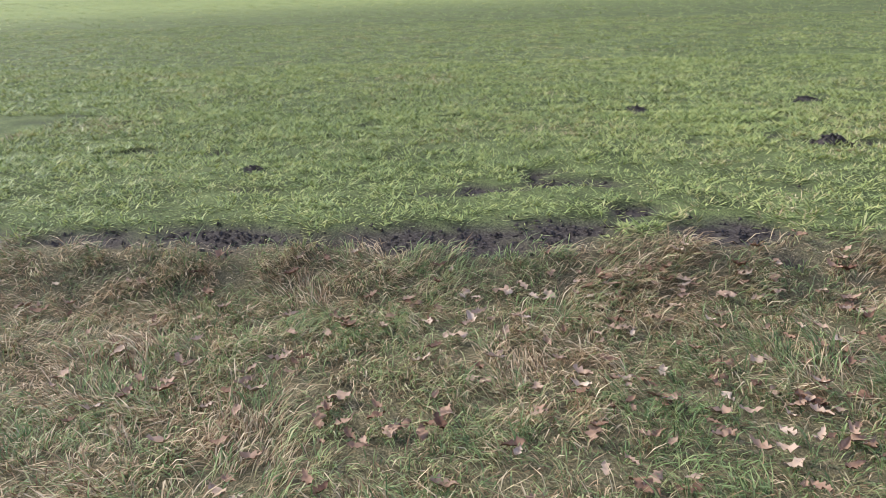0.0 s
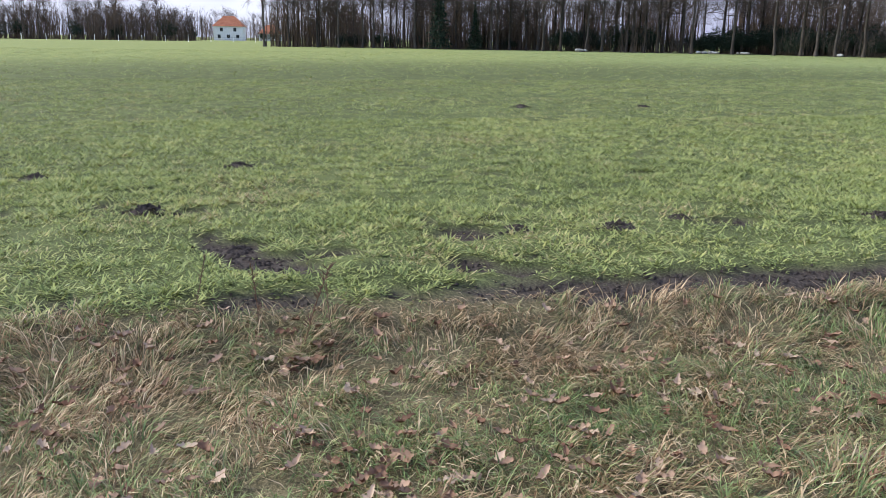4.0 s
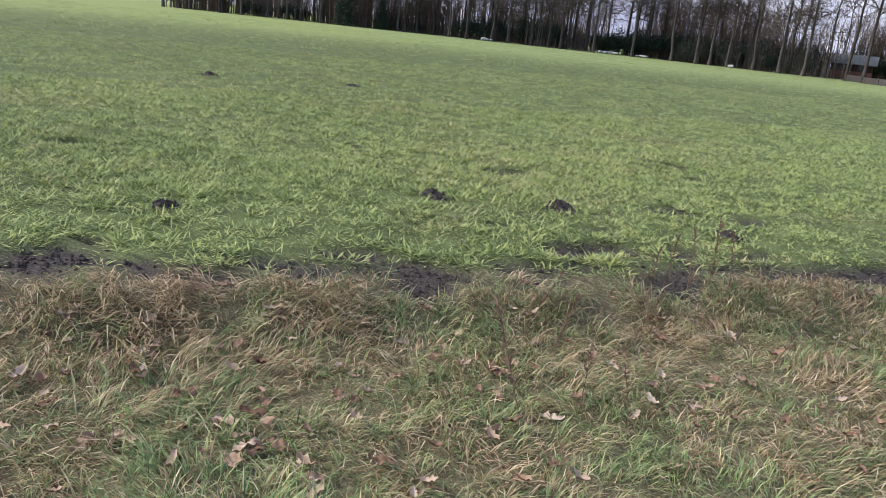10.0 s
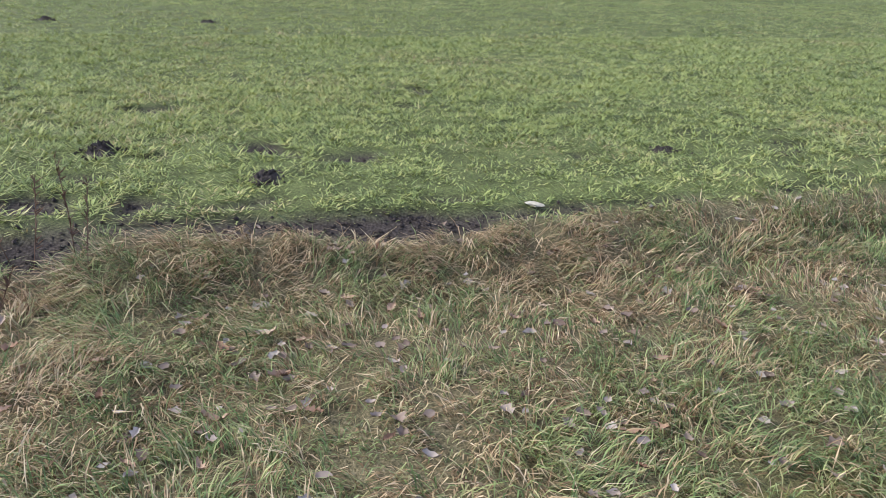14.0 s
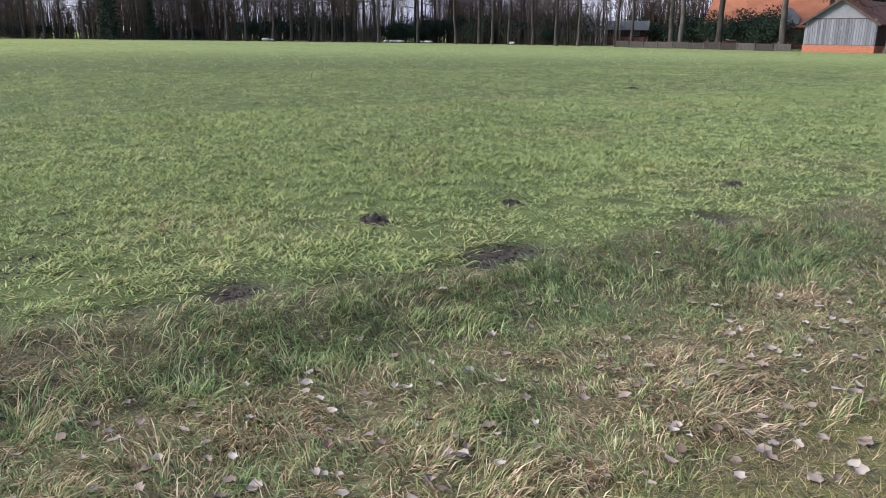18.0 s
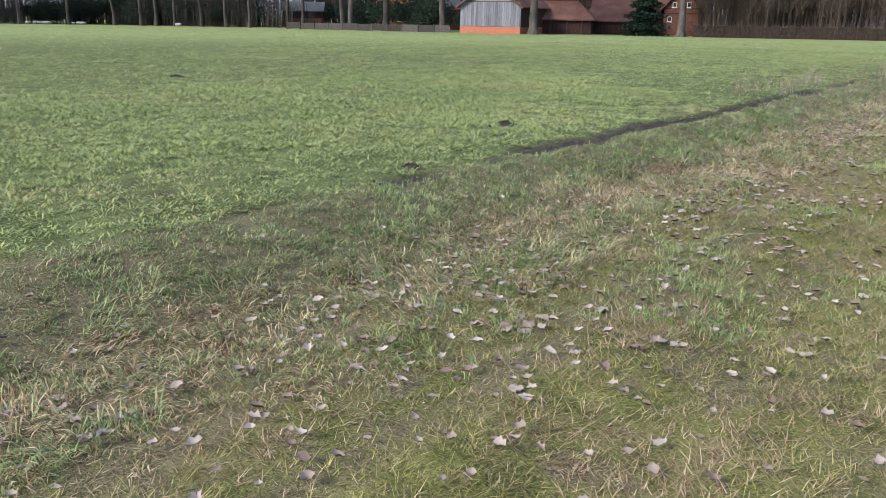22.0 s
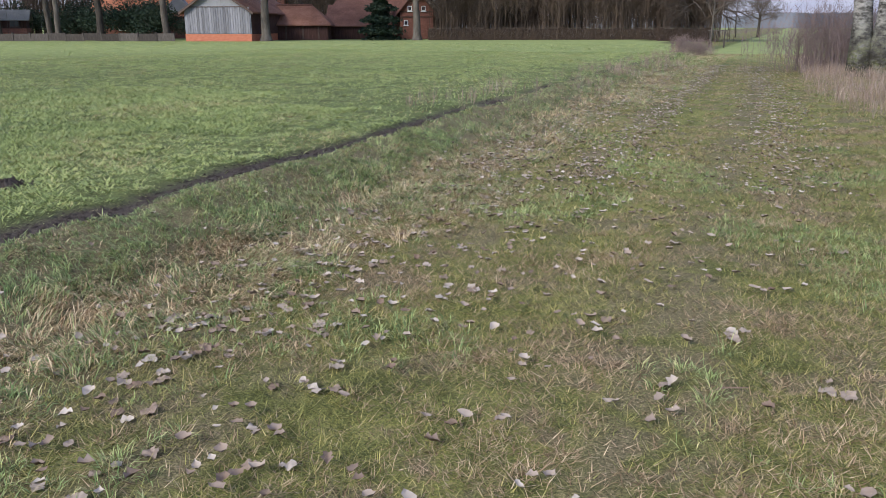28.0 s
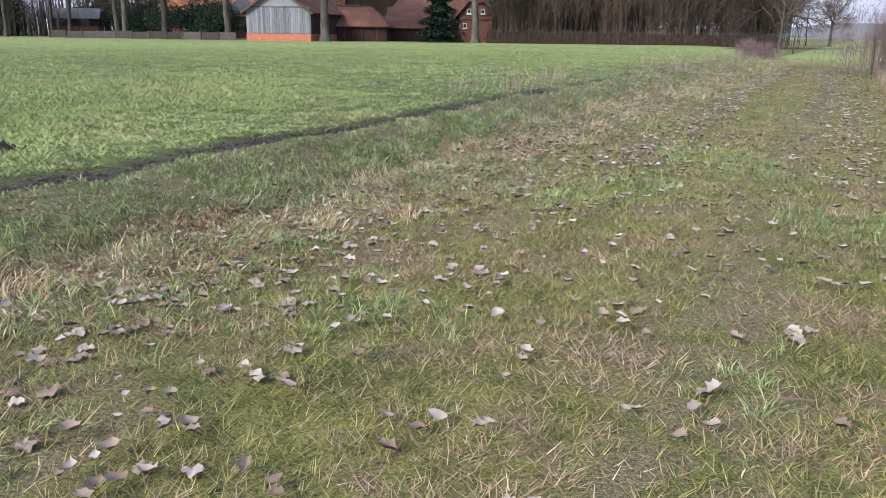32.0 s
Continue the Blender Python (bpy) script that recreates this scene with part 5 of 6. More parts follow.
def side_wing():
    b = new("house_wing")
    part("wall", Shape().box(-3, 3, 0, 6, -0.2, 1.5), M_DARKWOOD, b, "dark boarded wall")
    for sh in roof_slab(-3, 3, 0, 6, 1.4, 3.3, 0.3, 0.1, "x"):
        part("roof", sh, M_TILE_B, b, "brown red tiled roof slope")
    part("gable", Shape().prism([(0.02, 1.4), (5.98, 1.4), (3, 3.25)], -3.0, -2.8), M_DARKWOOD, b, "", Matrix(((0, 1, 0, 0), (1, 0, 0, 0), (0, 0, 1, 0), (0, 0, 0, 1))))
    return b


set_out(side_wing(), pose(-37.3, 94.0, 0.25, 0, 0, 26), "low tiled wing beside the brick house", "outbuilding")


def field_hut():
    b = new("garden_hut")
    part("wall", Shape().box(-2.4, 2.4, 0, 3, -0.2, 1.25), M_REDWALL, b, "dark brick lower wall")
    part("upper_wall", Shape().box(-2.38, 2.38, 0.03, 2.97, 1.25, 2.3), M_DARKWOOD, b)
    for sh in roof_slab(-2.4, 2.4, 0, 3, 2.3, 3.2, 0.4, 0.08, "x"):
        part("roof", sh, M_TILE_G, b, "grey sheet roof slope")
    for x in (-1.2, 1.2):
        window(b, x, 0.02, 1.4, 1.0, 0.7, M_TRIM)
    return b


set_out(field_hut(), pose(-77.8, 85.6, 0.1, 0, 0, 44), "small hut with grey roof and brick base", "hut")


def villa(w, deep, eave, ridge, wall, tile, name, wins):
    b = new(name)
    part("wall", Shape().box(-w / 2, w / 2, 0, deep, -0.3, eave), wall, b)
    o = 0.5
    v = [(-w / 2 - o, -o, eave - 0.1), (w / 2 + o, -o, eave - 0.1), (w / 2 + o, deep + o, eave - 0.1), (-w / 2 - o, deep + o, eave - 0.1), (-w * 0.18, deep / 2, ridge), (w * 0.18, deep / 2, ridge)]
    part("roof", Shape().add(v, [(0, 1, 5, 4), (1, 2, 5), (2, 3, 4, 5), (3, 0, 4), (3, 2, 1, 0)]), tile, b, "hipped tiled roof")
    for x, z in wins:
        window(b, x, -0.01, z, 1.3, 1.5, M_FRAME)
    return b


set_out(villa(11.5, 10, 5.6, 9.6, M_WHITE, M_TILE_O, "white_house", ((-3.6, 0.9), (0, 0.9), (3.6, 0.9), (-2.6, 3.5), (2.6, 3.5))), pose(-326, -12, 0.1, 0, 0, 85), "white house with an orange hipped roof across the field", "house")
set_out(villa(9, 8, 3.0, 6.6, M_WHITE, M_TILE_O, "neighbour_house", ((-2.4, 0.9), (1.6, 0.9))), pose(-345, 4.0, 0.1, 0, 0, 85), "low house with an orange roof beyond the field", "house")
set_out(villa(9, 8, 2.8, 7.4, M_REDWALL, M_TILE_O, "red_house", ((-2, 0.9), (2, 0.9))), pose(-250, -110, 0.1, 0, 0, 70), "house with a red tiled roof among trees", "house")


# ---- fences and hedge ----
def board_fence(n, a, b):
    f = new("board_fence")
    d = Vector((b[0] - a[0], b[1] - a[1], 0))
    step, turn = d.length / n, math.degrees(math.atan2(d.y, d.x))
    r = random.Random(8)
    panel = Shape().box(0.08, step - 0.08, -0.03, 0.03, 0.03, 0.68).mesh("panel", M_FENCE)
    post = Shape().box(-0.07, 0.07, -0.07, 0.07, -0.2, 0.75).mesh("post", M_FENCE)
    for i in range(n):
        part("panel", panel, None, f, "", pose(i * step, r.uniform(-0.02, 0.02), r.uniform(-0.04, 0.03)))
        part("post", post, None, f, "", pose(i * step, 0, r.uniform(-0.03, 0.03)))
    f.matrix_basis = pose(a[0], a[1], 0.25, 0, 0, turn)
    return f


tagged(board_fence(11, (-66.2, 74.0), (-46.9, 78.4)), "low weathered board fence along the field", "fence")

white_post = Shape().tube([(0, 0, -0.2), (0, 0, 1.5)], [0.07, 0.06], 6, True).mesh("fence_post", M_FRAME)
pasture = new("pasture_fence")
for i in range(22):
    part("post", white_post, None, pasture, "", pose(-212, -112 + 5.6 * i, 0.2))
for z in (0.7, 1.2):
    part("wire", Shape().tube([(-212, -112, 0.2 + z), (-212, 6, 0.2 + z)], [0.015, 0.015], 4), M_FENCE, pasture)
tagged(pasture, "white posted pasture fence across the field", "fence")


def hedge(a, b, tall, deep):
    h = new("hedge")
    d = Vector((b[0] - a[0], b[1] - a[1], 0))
    rnd, sh = random.Random(6), Shape()
    n = 40
    for i in range(n):
        p, q = d.length * i / n, d.length * (i + 1) / n
        sh.box(p + 0.01, q - 0.01, -deep / 2 + rnd.uniform(-0.06, 0.06), deep / 2, -0.1, tall + rnd.uniform(-0.08, 0.08))
    part("core", sh, M_HEDGE, h)
    tw = Shape()
    for i in range(3200):
        p = Vector((rnd.uniform(0, d.length), -deep / 2 + rnd.uniform(-0.12, 0.5), rnd.uniform(0.05, tall)))
        e = p + Vector((rnd.gauss(0, 0.15), rnd.uniform(-0.15, 0.05), rnd.uniform(0.05, 0.4)))
        tw.tube([p, e], [0.02, 0.006], 3)
    tagged(part("twig_mass", tw, M_TWIG, h), kind="stuff")
    h.matrix_basis = pose(a[0], a[1], 0.25, 0, 0, math.degrees(math.atan2(d.y, d.x)))
    return h


tagged(hedge((-28.5, 91.6), (-4.6, 104.5), 1.0, 0.9), "brown clipped bare hedge behind the field", "hedge")


# ---- the birch, its bush and the tuft by the bend ----
def birch_mat():
    m, nt, b = blank("birch bark", 0.8)
    v = local(nt)
    mp = nt.nodes.new("ShaderNodeMapping")
    mp.inputs["Scale"].default_value = (2.5, 2.5, 7.0)
    nt.links.new(v, mp.inputs[0])
    big, bars = noise_node(nt, v, 2.2, 7.0, 0.65), noise_node(nt, mp.outputs[0], 2.4, 7.0, 0.65)
    rp = ramp_node(nt, [(0.4, (0.02, 0.018, 0.016)), (0.49, (0.1, 0.095, 0.088)), (0.56, (0.22, 0.21, 0.2)), (0.7, (0.36, 0.345, 0.33))])
    nt.links.new(maths(nt, "ADD", maths(nt, "MULTIPLY", big, 0.5), maths(nt, "MULTIPLY", bars, 0.5)), rp.inputs[0])
    sep = nt.nodes.new("ShaderNodeSeparateXYZ")
    nt.links.new(v, sep.inputs[0])
    moss = maths(nt, "MULTIPLY", maths(nt, "SUBTRACT", 1.0, stepped(nt, sep.outputs[2], 0.3, 2.2)), stepped(nt, bars, 0.36, 0.56))
    nt.links.new(mixed(nt, moss, rp.outputs[0], mixed(nt, stepped(nt, big, 0.42, 0.6), (0.022, 0.02, 0.014), (0.07, 0.075, 0.03))), b.inputs["Base Color"])
    bumped(nt, b, bars, 0.8, 0.03)
    return m


M_BIRCH = birch_mat()


def birch():
    t = new("birch_tree")
    rnd = random.Random(14)
    crown, leaves = Shape(), Shape()
    for lean, base, r in (((-0.10, 0.02), (-0.28, 0.1, 0), 0.29), ((0.05, 0.03), (0.22, 0, 0), 0.31)):
        pts, radii = [], []
        for i in range(9):
            z = i * 1.7 - 0.15
            bow = math.sin(i * 0.5) * 0.16
            pts.append(Vector((base[0] + lean[0] * z - bow * (1 if lean[0] > 0 else -0.7), base[1] + lean[1] * z, z)))
            radii.append(r * (1.45 if i == 0 else 1.0) * (1 - 0.09 * i))
        part("trunk", Shape().tube(pts, radii, 10), M_BIRCH, t, "grey white birch stem", shade=True)
        for k in range(13):
            i = rnd.randint(2, 7)
            a = rnd.uniform(0, 6.28)
            limb(crown, rnd, pts[i], Vector((math.cos(a), math.sin(a), 0.35)), rnd.uniform(2.0, 4.2), 0.038, 2, 5, 0.25, -0.08, (5, 7), 0.6, thin=0.006)
    for k in range(30):
        a = rnd.uniform(2.2, 4.2)
        limb(crown, rnd, Vector((-0.4, 0, rnd.uniform(3.6, 7))), Vector((math.cos(a), math.sin(a) * 0.6, 0.2)), rnd.uniform(1.6, 3.6), 0.016, 2, 4, 0.25, -0.12, (5, 7), 0.55, thin=0.005)
    part("crown", crown, M_TWIG, t, "drooping thin birch twigs")
    vs = crown.v
    foliage(leaves, rnd, 2400, lambda q: Vector(q.choice(vs)) + Vector((q.gauss(0, 0.1), q.gauss(0, 0.1), q.gauss(-0.08, 0.1))), 0.045)
    tagged(part("leaf_mass", leaves, M_REED, t, "few withered brown leaves"), kind="stuff")
    return t


set_out(birch(), stand(5.0, 49.3), "double-stemmed old birch beside the track", "birch")
M_LILAC = surface("grey lilac twigs", [(0.2, (0.1, 0.072, 0.066)), (0.6, (0.2, 0.15, 0.142)), (0.9, (0.3, 0.24, 0.23))], 2.0, 0.9, 0.0, 0.01, 9.0)
shrub = thicket(55, 1.9, 1.7, 210, "bare_shrub", (5, 8), 0.007, 0.2, M_LILAC, 0.0035)
set_out(shrub, stand(3.6, 52.5), "dense leafless twiggy shrub beside the track", "shrub", "bare shrubs")
repeat(shrub, stand(4.7, 54.5, 90, 1.0))
repeat(shrub, stand(-1.5, 65.5, 30, 0.42), "low brown twiggy shrub at the field corner")
repeat(shrub, stand(-2.3, 64.6, 130, 0.4), "low brown twiggy shrub at the field corner")


def post_frame():
    f = new("post_frame")
    for x in (0, 1.0):
        part("post", Shape().box(x - 0.05, x + 0.05, -0.05, 0.05, -0.2, 1.15), M_FENCE, f)
    part("rail", Shape().box(-0.15, 1.15, -0.04, 0.04, 1.155, 1.22), M_FENCE, f)
    return f


set_out(post_frame(), stand(-2.6, 83.0, 0), "plain wooden post frame at the track bend", "fence frame")

# low wooded rise on the horizon
rise = Shape()
hr = random.Random(77)
pts_far = []
for i in range(900):
    a = radians(24 - 70 * i / 899)
    dist = 620 + 40 * math.sin(i * 0.056)
    hgt = 8 + 2 * math.sin(i * 0.021 + 1) + 0.5 * math.sin(i * 0.093) + hr.uniform(-0.5, 0.5)
    pts_far.append((-math.sin(a) * dist, math.cos(a) * dist, hgt))
v = [(x, y, -1) for x, y, z in pts_far] + pts_far + [(x * 1.1, y * 1.1, z * 0.9) for x, y, z in pts_far]
n = len(pts_far)
rise.add(v, [(i, i + 1, i + 1 + n, i + n) for i in range(n - 1)] + [(i + n, i + 1 + n, i + 1 + 2 * n, i + 2 * n) for i in range(n - 1)])
# blue-grey of the air's haze is mixed into the woods' base colour
M_FARWOOD = surface("haze-tinted distant woods", [(0.25, (0.12, 0.13, 0.16)), (0.6, (0.17, 0.18, 0.21)), (0.9, (0.22, 0.225, 0.25))], 0.06, 1.0, 0.0, 0.01, 0.5)
tagged(new("backdrop", rise.mesh("backdrop", M_FARWOOD)), "distant bluish wooded rise on the horizon", "distant woods", kind="structure")

for x, y, a, k in ((-322, 0.5, 0, 1.3), (-323, 5.5, 80, 1.5), (-318, -24, 150, 1.6), (-316, 12, 20, 1.4)):
    repeat(laurel, stand(x, y, a, k), "dark evergreen bush beside the white house")

# ---- earth heaps, stones and fallen leaves ----
def heap(seed, r, h):
    """A crumbled molehill."""
    rnd = random.Random(seed)
    v, f, rings, sides = [], [], 6, 18
    for i in range(rings + 1):
        s = i / rings
        for k in range(sides):
            a = 2 * math.pi * k / sides
            rr = r * s * (1 + 0.18 * math.sin(a * 2 + seed) + rnd.uniform(-0.12, 0.12))
            v.append((rr * math.cos(a), rr * math.sin(a) * 0.85, h * (math.cos(s * math.pi) * 0.5 + 0.5) * (1 + rnd.uniform(-0.25, 0.25)) - 0.01 * s))
    for i in range(rings):
        for k in range(sides):
            f.append((i * sides + k, i * sides + (k + 1) % sides, (i + 1) * sides + (k + 1) % sides, (i + 1) * sides + k))
    sh = Shape().add(v, f)
    for k in range(34):
        a, q = rnd.uniform(0, 6.28), r * rnd.uniform(0.1, 1.1)
        s = rnd.uniform(0.008, 0.02)
        c = Vector((q * math.cos(a), q * math.sin(a) * 0.85, max(0, h * (math.cos(min(q / r, 1) * math.pi) * 0.5 + 0.5)) + s * 0.3))
        sh.add([(c.x + rnd.uniform(-s, s), c.y + rnd.uniform(-s, s), c.z - s * 0.6), (c.x + s, c.y, c.z), (c.x, c.y + s, c.z), (c.x - s, c.y, c.z), (c.x, c.y - s, c.z), (c.x, c.y, c.z + s * rnd.uniform(0.6, 1.1))],
               [(0, 2, 1), (0, 3, 2), (0, 4, 3), (0, 1, 4), (5, 1, 2), (5, 2, 3), (5, 3, 4), (5, 4, 1)])
    me = sh.mesh("molehill", M_SOIL)
    return me


HEAPS = [heap(i, 0.2, 0.045) for i in range(4)]
MOLES = [(-5.0, 0.89, 1.0), (-5.43, 2.7, 1.1), (-3.28, 2.1, 1.1), (-2.58, -2.29, 0.9), (-12.35, 10.61, 1.3), (-2.66, 10.53, 0.9), (-2.39, 4.71, 0.9), (-2.25, 5.4, 1.1),
         (-2.88, 9.55, 1.0), (-2.49, 6.04, 0.9), (-2.26, 7.6, 0.9), (-12.29, 7.94, 1.2), (-2.36, 14.36, 1.0), (-1.88, 11.56, 1.1), (-2.57, 10.52, 1.0), (-2.19, 20.87, 1.1),
         (-2.39, 17.54, 1.0), (-12.22, 28.58, 1.3), (-2.44, 18.7, 0.9), (-1.75, 24.62, 0.8), (-2.82, 27.43, 1.0), (-2.21, 2.79, 1.1)]
for i, (x, y, s) in enumerate(MOLES):
    m = pose(x, y, float(height(x, y)) - 0.012, 0, 0, i * 67 % 360) @ Matrix.Diagonal((s, s, 0.8 + 0.3 * (i % 3), 1))
    ob = new("molehill", HEAPS[i % 4])
    ob.matrix_basis = m
    tagged(ob, "dark crumbled molehill in the green crop", "molehill", "molehills")


def leaf_mesh(seed, kind):
    """A dry leaf: lobed oak or rounded poplar, curled."""
    rnd = random.Random(seed)
    half = [(0.0, 0.012), (0.18, 0.08), (0.28, 0.19), (0.36, 0.11), (0.5, 0.27), (0.6, 0.15), (0.72, 0.25), (0.82, 0.12), (0.92, 0.12), (1.0, 0.0)] if kind == "oak" else \
           [(0.0, 0.03), (0.15, 0.3), (0.38, 0.34), (0.6, 0.37), (0.82, 0.2), (1.0, 0.0)]
    curl, fold = rnd.uniform(0.3, 1.3), rnd.uniform(0.1, 0.9)
    v, f = [], []
    for s, w in half:
        z = curl * (s - 0.5) ** 2 + rnd.uniform(-0.07, 0.07)
        w *= rnd.uniform(0.6, 1.2)
        v += [(s - 0.5, -w, z + w * fold + rnd.uniform(-0.04, 0.12)), (s - 0.5, 0, z), (s - 0.5, w, z + w * fold + rnd.uniform(0, 0.05))]
    for i in range(len(half) - 1):
        a = i * 3
        f += [(a, a + 3, a + 4, a + 1), (a + 1, a + 4, a + 5, a + 2)]
    v += [(-0.75, 0.005, 0.06), (-0.75, -0.005, 0.06)]
    f.append((1, len(v) - 2, len(v) - 1))
    return v, f


def crumpled(seed, kind):
    """A dry leaf seen close: five strips wide, with a wavy rim and a folded midrib."""
    rnd = random.Random(seed)
    oak_rim = (0.02, 0.07, 0.16, 0.2, 0.11, 0.18, 0.27, 0.2, 0.14, 0.22, 0.25, 0.15, 0.1, 0.12, 0.02)
    n = 15 if kind == "oak" else 11
    curl, fold, twist = rnd.uniform(-0.25, 0.4), rnd.uniform(-0.15, 0.3), rnd.uniform(-0.4, 0.4)
    ph = [rnd.uniform(0, 6.28) for i in range(4)]
    v, f = [], []
    for i in range(n):
        s = i / (n - 1)
        rim = oak_rim[i] if kind == "oak" else 0.4 * math.sin(math.pi * s ** 0.8) ** 0.7 + 0.012
        for k in range(5):
            c = (k - 2) / 2
            w = c * rim * (1 + 0.14 * math.sin(s * 11 + ph[0] + c) + rnd.uniform(-0.06, 0.06))
            z = curl * (s - 0.5) ** 2 + abs(w) * fold + twist * w * (s - 0.5) + 0.07 * math.sin(s * 9 + ph[1]) * c + 0.05 * math.sin(s * 17 + ph[2] + 3 * c) + rnd.uniform(-0.02, 0.02)
            v.append((s - 0.5 + 0.05 * c * c * math.sin(ph[3]), w, z))
    for i in range(n - 1):
        for k in range(4):
            a = i * 5 + k
            f.append((a, a + 5, a + 6, a + 1))
    v += [(-0.85, 0.05, 0.1), (-0.85, 0.035, 0.1), (-0.5, 0.01, v[2][2])]
    f.append((2, len(v) - 1, len(v) - 3, len(v) - 2))
    return v, f


def leaf_mat(name, stops):
    m, nt, b = blank(name, 0.75)
    o = nt.nodes.new("ShaderNodeObjectInfo").outputs["Random"]
    i = nt.nodes.new("ShaderNodeNewGeometry").outputs["Random Per Island"]
    n = noise_node(nt, position(nt), 60.0, 3.0)
    rp = ramp_node(nt, stops)
    v = maths(nt, "FRACT", maths(nt, "ADD", o, i))
    nt.links.new(maths(nt, "ADD", maths(nt, "MULTIPLY", v, 0.75), maths(nt, "MULTIPLY", n, 0.25)), rp.inputs[0])
    nt.links.new(rp.outputs[0], b.inputs["Base Color"])
    return m


M_OAK = leaf_mat("dry oak leaf", [(0.1, (0.11, 0.055, 0.035)), (0.4, (0.24, 0.145, 0.095)), (0.7, (0.34, 0.235, 0.165)), (0.95, (0.44, 0.35, 0.265))])
M_PALE = leaf_mat("pale dry leaf", [(0.1, (0.13, 0.088, 0.066)), (0.4, (0.23, 0.178, 0.145)), (0.7, (0.31, 0.26, 0.222)), (0.95, (0.41, 0.362, 0.318))])
M_LANE = leaf_mat("sun-bleached leaf", [(0.1, (0.17, 0.122, 0.097)), (0.4, (0.3, 0.242, 0.205)), (0.7, (0.4, 0.34, 0.305)), (0.95, (0.5, 0.45, 0.41))])
OAKS = [Shape().add(*crumpled(60 + i, "oak")).mesh("oak_leaf", M_OAK, True) for i in range(8)]
PALES = [Shape().add(*crumpled(80 + i, "poplar")).mesh("poplar_leaf", M_PALE, True) for i in range(8)]


def laid(x, y, size, rnd, lift=0.035):
    return pose(x, y, float(height(x, y)) + lift, rnd.uniform(-10, 10), rnd.uniform(-10, 10), rnd.uniform(0, 360)) @ Matrix.Scale(size, 4)


lr = random.Random(91)
SPOTS = [(0.48, -0.70), (-1.01, 1.04), (-0.84, -1.39), (-0.76, 0.21), (-0.05, 0.82), (-0.13, -0.69), (0.08, -1.30), (-0.08, 6.49), (0.63, 5.87), (0.88, 7.06), (-0.49, 6.05), (0.21, 6.64), (-0.66, 2.97)]
for i in range(170):
    cx, cy = lr.uniform(-0.8, 1.6), lr.triangular(-3.2, 12.5, 0.2)
    SPOTS += [(cx + lr.gauss(0, 0.09), cy + lr.gauss(0, 0.09)) for k in range(lr.choice((1, 2, 3, 5)))]
OAK_REST = SPOTS[290:]
for x, y in SPOTS[:290]:
    ob = new("oak_leaf", lr.choice(OAKS))
    ob.matrix_basis = laid(x, y, lr.uniform(0.065, 0.115), lr, 0.036)
    tagged(ob, "dry brown lobed oak leaf lying on the verge", "leaf", "fallen oak leaves")
SPOTS = [(0.04, 8.81), (0.27, 9.19), (-0.52, 8.74), (-0.46, 9.41), (-0.5, 11.53), (0.43, 11.11), (0.83, 18.66), (0.82, 18.84), (0.14, 18.29), (0.38, 18.09), (0.15, 18.8), (1.94, 23.36), (1.93, 24.48), (0.46, 22.4),
         (0.7, 22.79), (-0.11, 22.46), (0.95, 23.21), (1.11, 25.95), (1.09, 25.36), (0.55, 24.99), (0.44, 25.31), (0.25, 27.3), (1.29, 27.65), (1.77, 26.74), (0.25, 26.44), (2.48, 26.39), (0.64, 26.28), (0.40, 26.36)]
for i in range(165):
    cx, cy = (lr.triangular(-0.6, 4.0, 0.9), lr.uniform(15, 32)) if i < 75 else (lr.gauss(0.3, 0.35), lr.uniform(22.5, 31))
    SPOTS += [(cx + lr.gauss(0, 0.07), cy + lr.gauss(0, 0.07)) for k in range(lr.choice((1, 1, 2, 4)))]
for x, y in SPOTS:
    ob = new("poplar_leaf", lr.choice(PALES))
    ob.matrix_basis = laid(x, y, lr.uniform(0.045, 0.085), lr, 0.016)
    tagged(ob, "pale grey dry leaf lying on the track grass", "leaf", "fallen pale leaves")


def leaf_litter(spots, kind, mat, sizes, name, label, lift=0.035):
    sh = Shape()
    for k, (x, y) in enumerate(spots):
        v, f = leaf_mesh(200 + k % 9, kind)
        sh.add(v, f, laid(x, y, lr.uniform(*sizes), lr, lift))
    return tagged(new(name, sh.mesh(name, mat, True)), label, "leaves", kind="stuff")


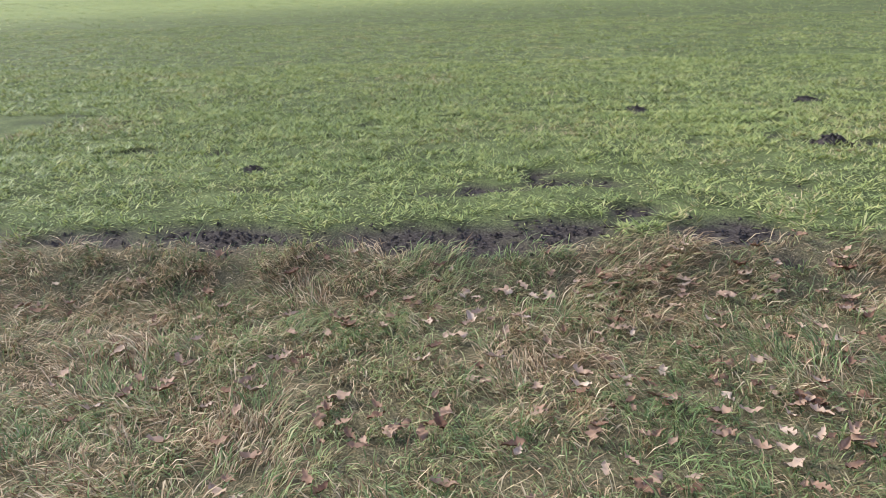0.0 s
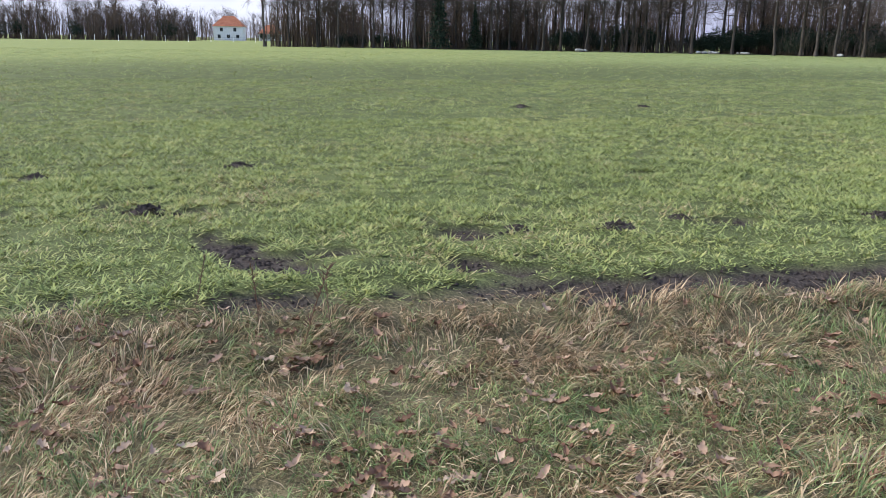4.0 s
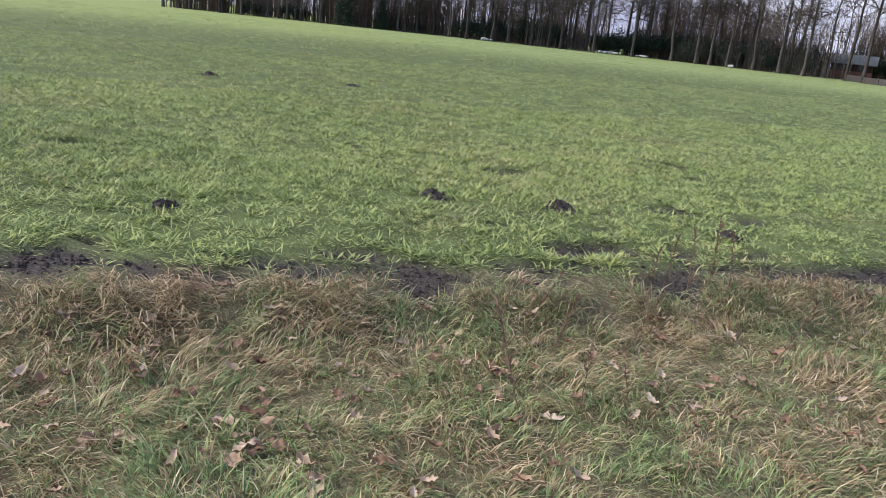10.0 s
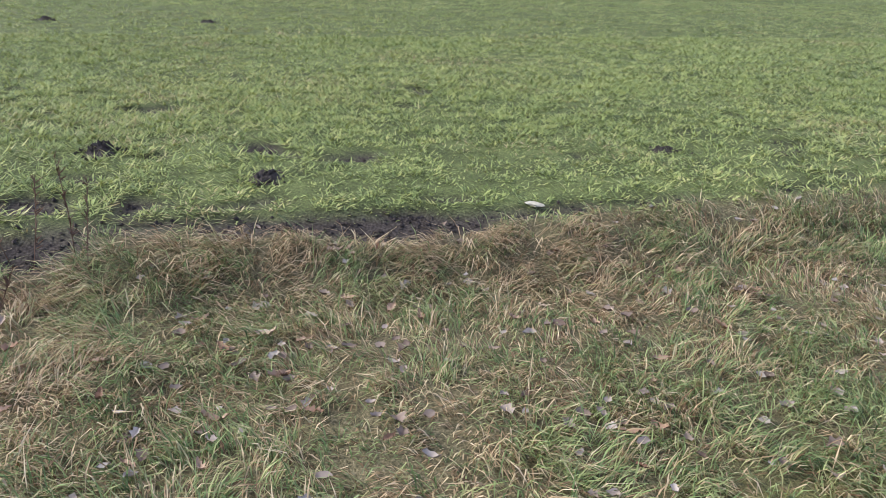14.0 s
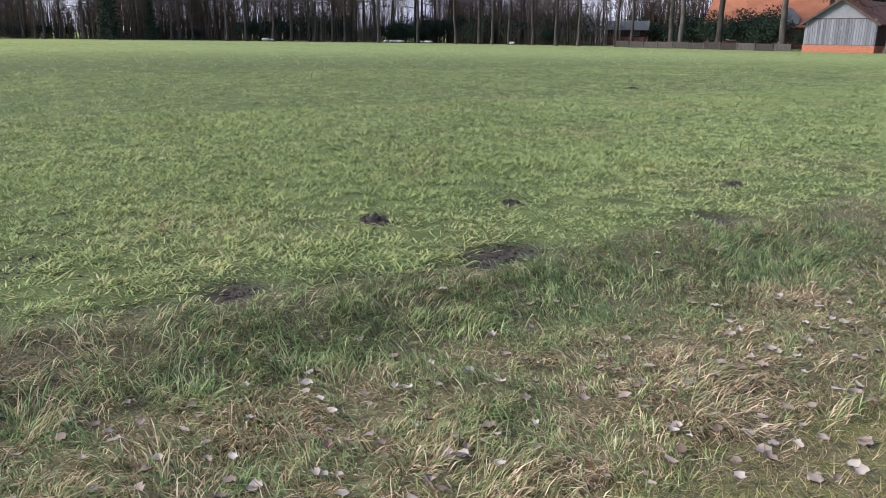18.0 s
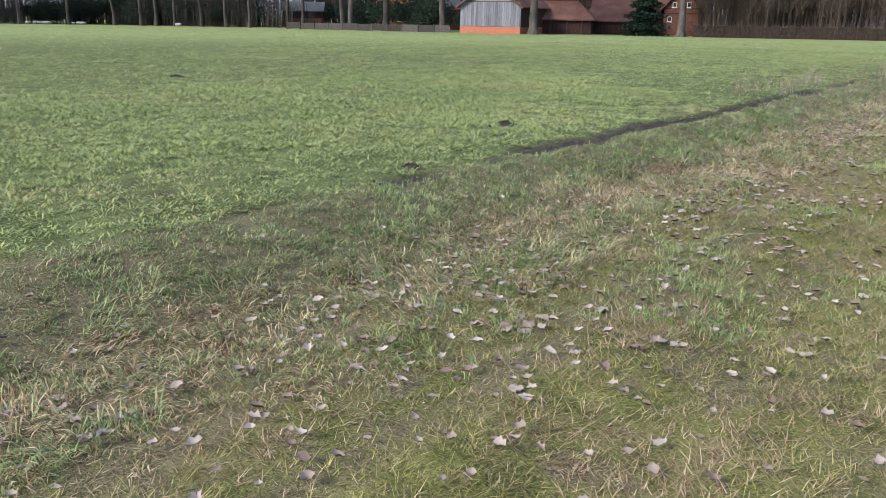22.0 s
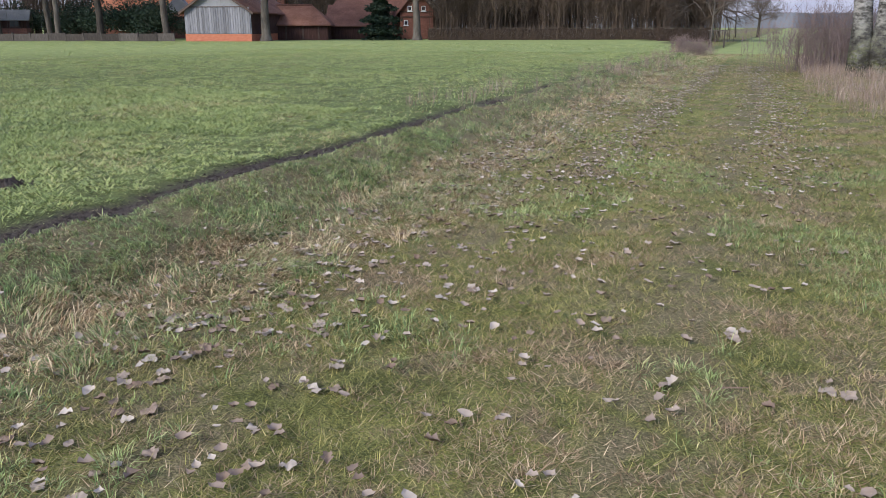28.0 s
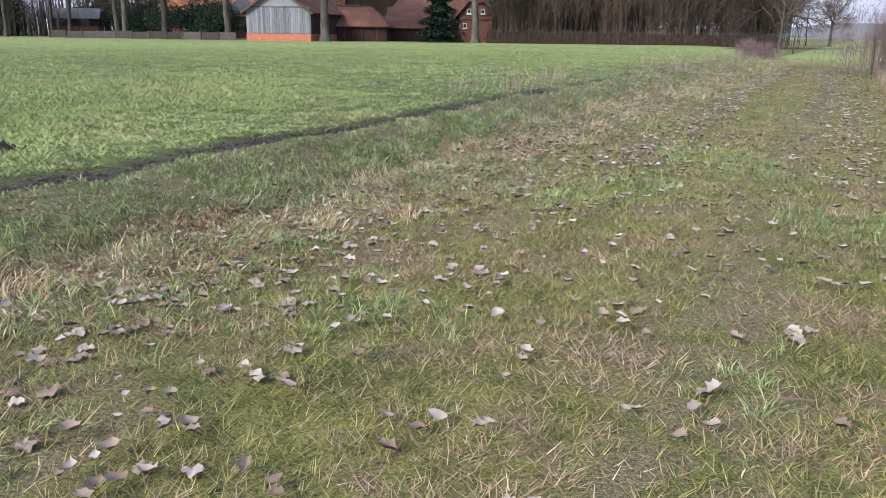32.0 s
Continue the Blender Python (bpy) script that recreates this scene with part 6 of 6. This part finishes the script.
leaf_litter([(lr.uniform(-0.9, 1.8), lr.triangular(-3.5, 15, 0)) for i in range(1000)] + OAK_REST, "oak", M_OAK, (0.05, 0.1), "oak_leaf_litter", "smaller brown oak leaves caught in the verge grass", 0.045)
leaf_litter([(lr.triangular(-1.2, 3.6, 0.2), lr.uniform(11, 34)) for i in range(2300)], "poplar", M_PALE, (0.035, 0.068), "pale_leaf_litter", "scattered small pale leaves on verge and track")
belt = []
for i in range(4800):
    y = 30.5 + 24.5 * lr.random() ** 0.9
    c, w = lr.choice(((np.interp(y, (27, 39, 55), (1.2, 0.85, 0.3)), 0.22), (np.interp(y, (27, 39, 55), (3.1, 2.6, 1.6)), 0.34), (np.interp(y, (27, 39, 55), (0.0, -0.2, -0.8)), 0.3)))
    belt.append((float(c) + lr.gauss(0, w), y))
leaf_litter(belt, "poplar", M_LANE, (0.032, 0.065), "pale_leaf_litter", "drifts of pale leaves between the wheel tracks", 0.04)

stick = Shape().tube([(-0.07, 0, 0.01), (-0.02, 0.012, 0.014), (0.03, 0.004, 0.016), (0.075, 0.012, 0.012)], [0.003, 0.004, 0.0035, 0.002], 6, True)
set_out(new("fallen_stick", stick.mesh("fallen_stick", M_REED)), pose(2.75, 26.41, float(height(2.75, 26.41)) + 0.02, 0, 0, 25), "short grey stick lying on the track", "stick")


def boulder(seed):
    rnd = random.Random(seed)
    bm = bmesh.new()
    bmesh.ops.create_icosphere(bm, subdivisions=2, radius=0.5)
    for q in bm.verts:
        q.co *= 1 + rnd.uniform(-0.18, 0.18)
        q.co.z *= 0.5
    me = bpy.data.meshes.new("boulder")
    bm.to_mesh(me)
    bm.free()
    me.materials.append(M_STONE)
    return me


ROCKS = [boulder(i) for i in range(4)]
rk = random.Random(12)
for cx, cy, n, size in ((-91.4, 58.7, 11, 0.62), (-87.8, 61.7, 7, 0.55), (-98.9, 44.3, 4, 0.8), (-79.2, 69.2, 1, 1.0)):
    for i in range(n):
        x, y = cx + rk.gauss(0, size * n * 0.13), cy + rk.gauss(0, size * n * 0.1)
        set_out(new("boulder", ROCKS[i % 4]), stand(x, y, rk.uniform(0, 360), size * rk.uniform(0.6, 1.2), -0.2), "pale grey boulder at the edge of the wood", "stone", "boulders at the wood edge")

# a pale lump lying on the field edge
lump = boulder(9)
lump.materials[0] = surface("cream stone", [(0.25, (0.3, 0.27, 0.21)), (0.7, (0.48, 0.44, 0.36))], 9.0, 0.9, 0.4, 0.01, 60.0)
set_out(new("pale_stone", lump), pose(-1.23, 13.0, float(height(-1.23, 13.0)) + 0.02, 0, 0, 40) @ Matrix.Diagonal((0.12, 0.06, 0.045, 1)), "flat pale stone lying at the field edge", "stone")
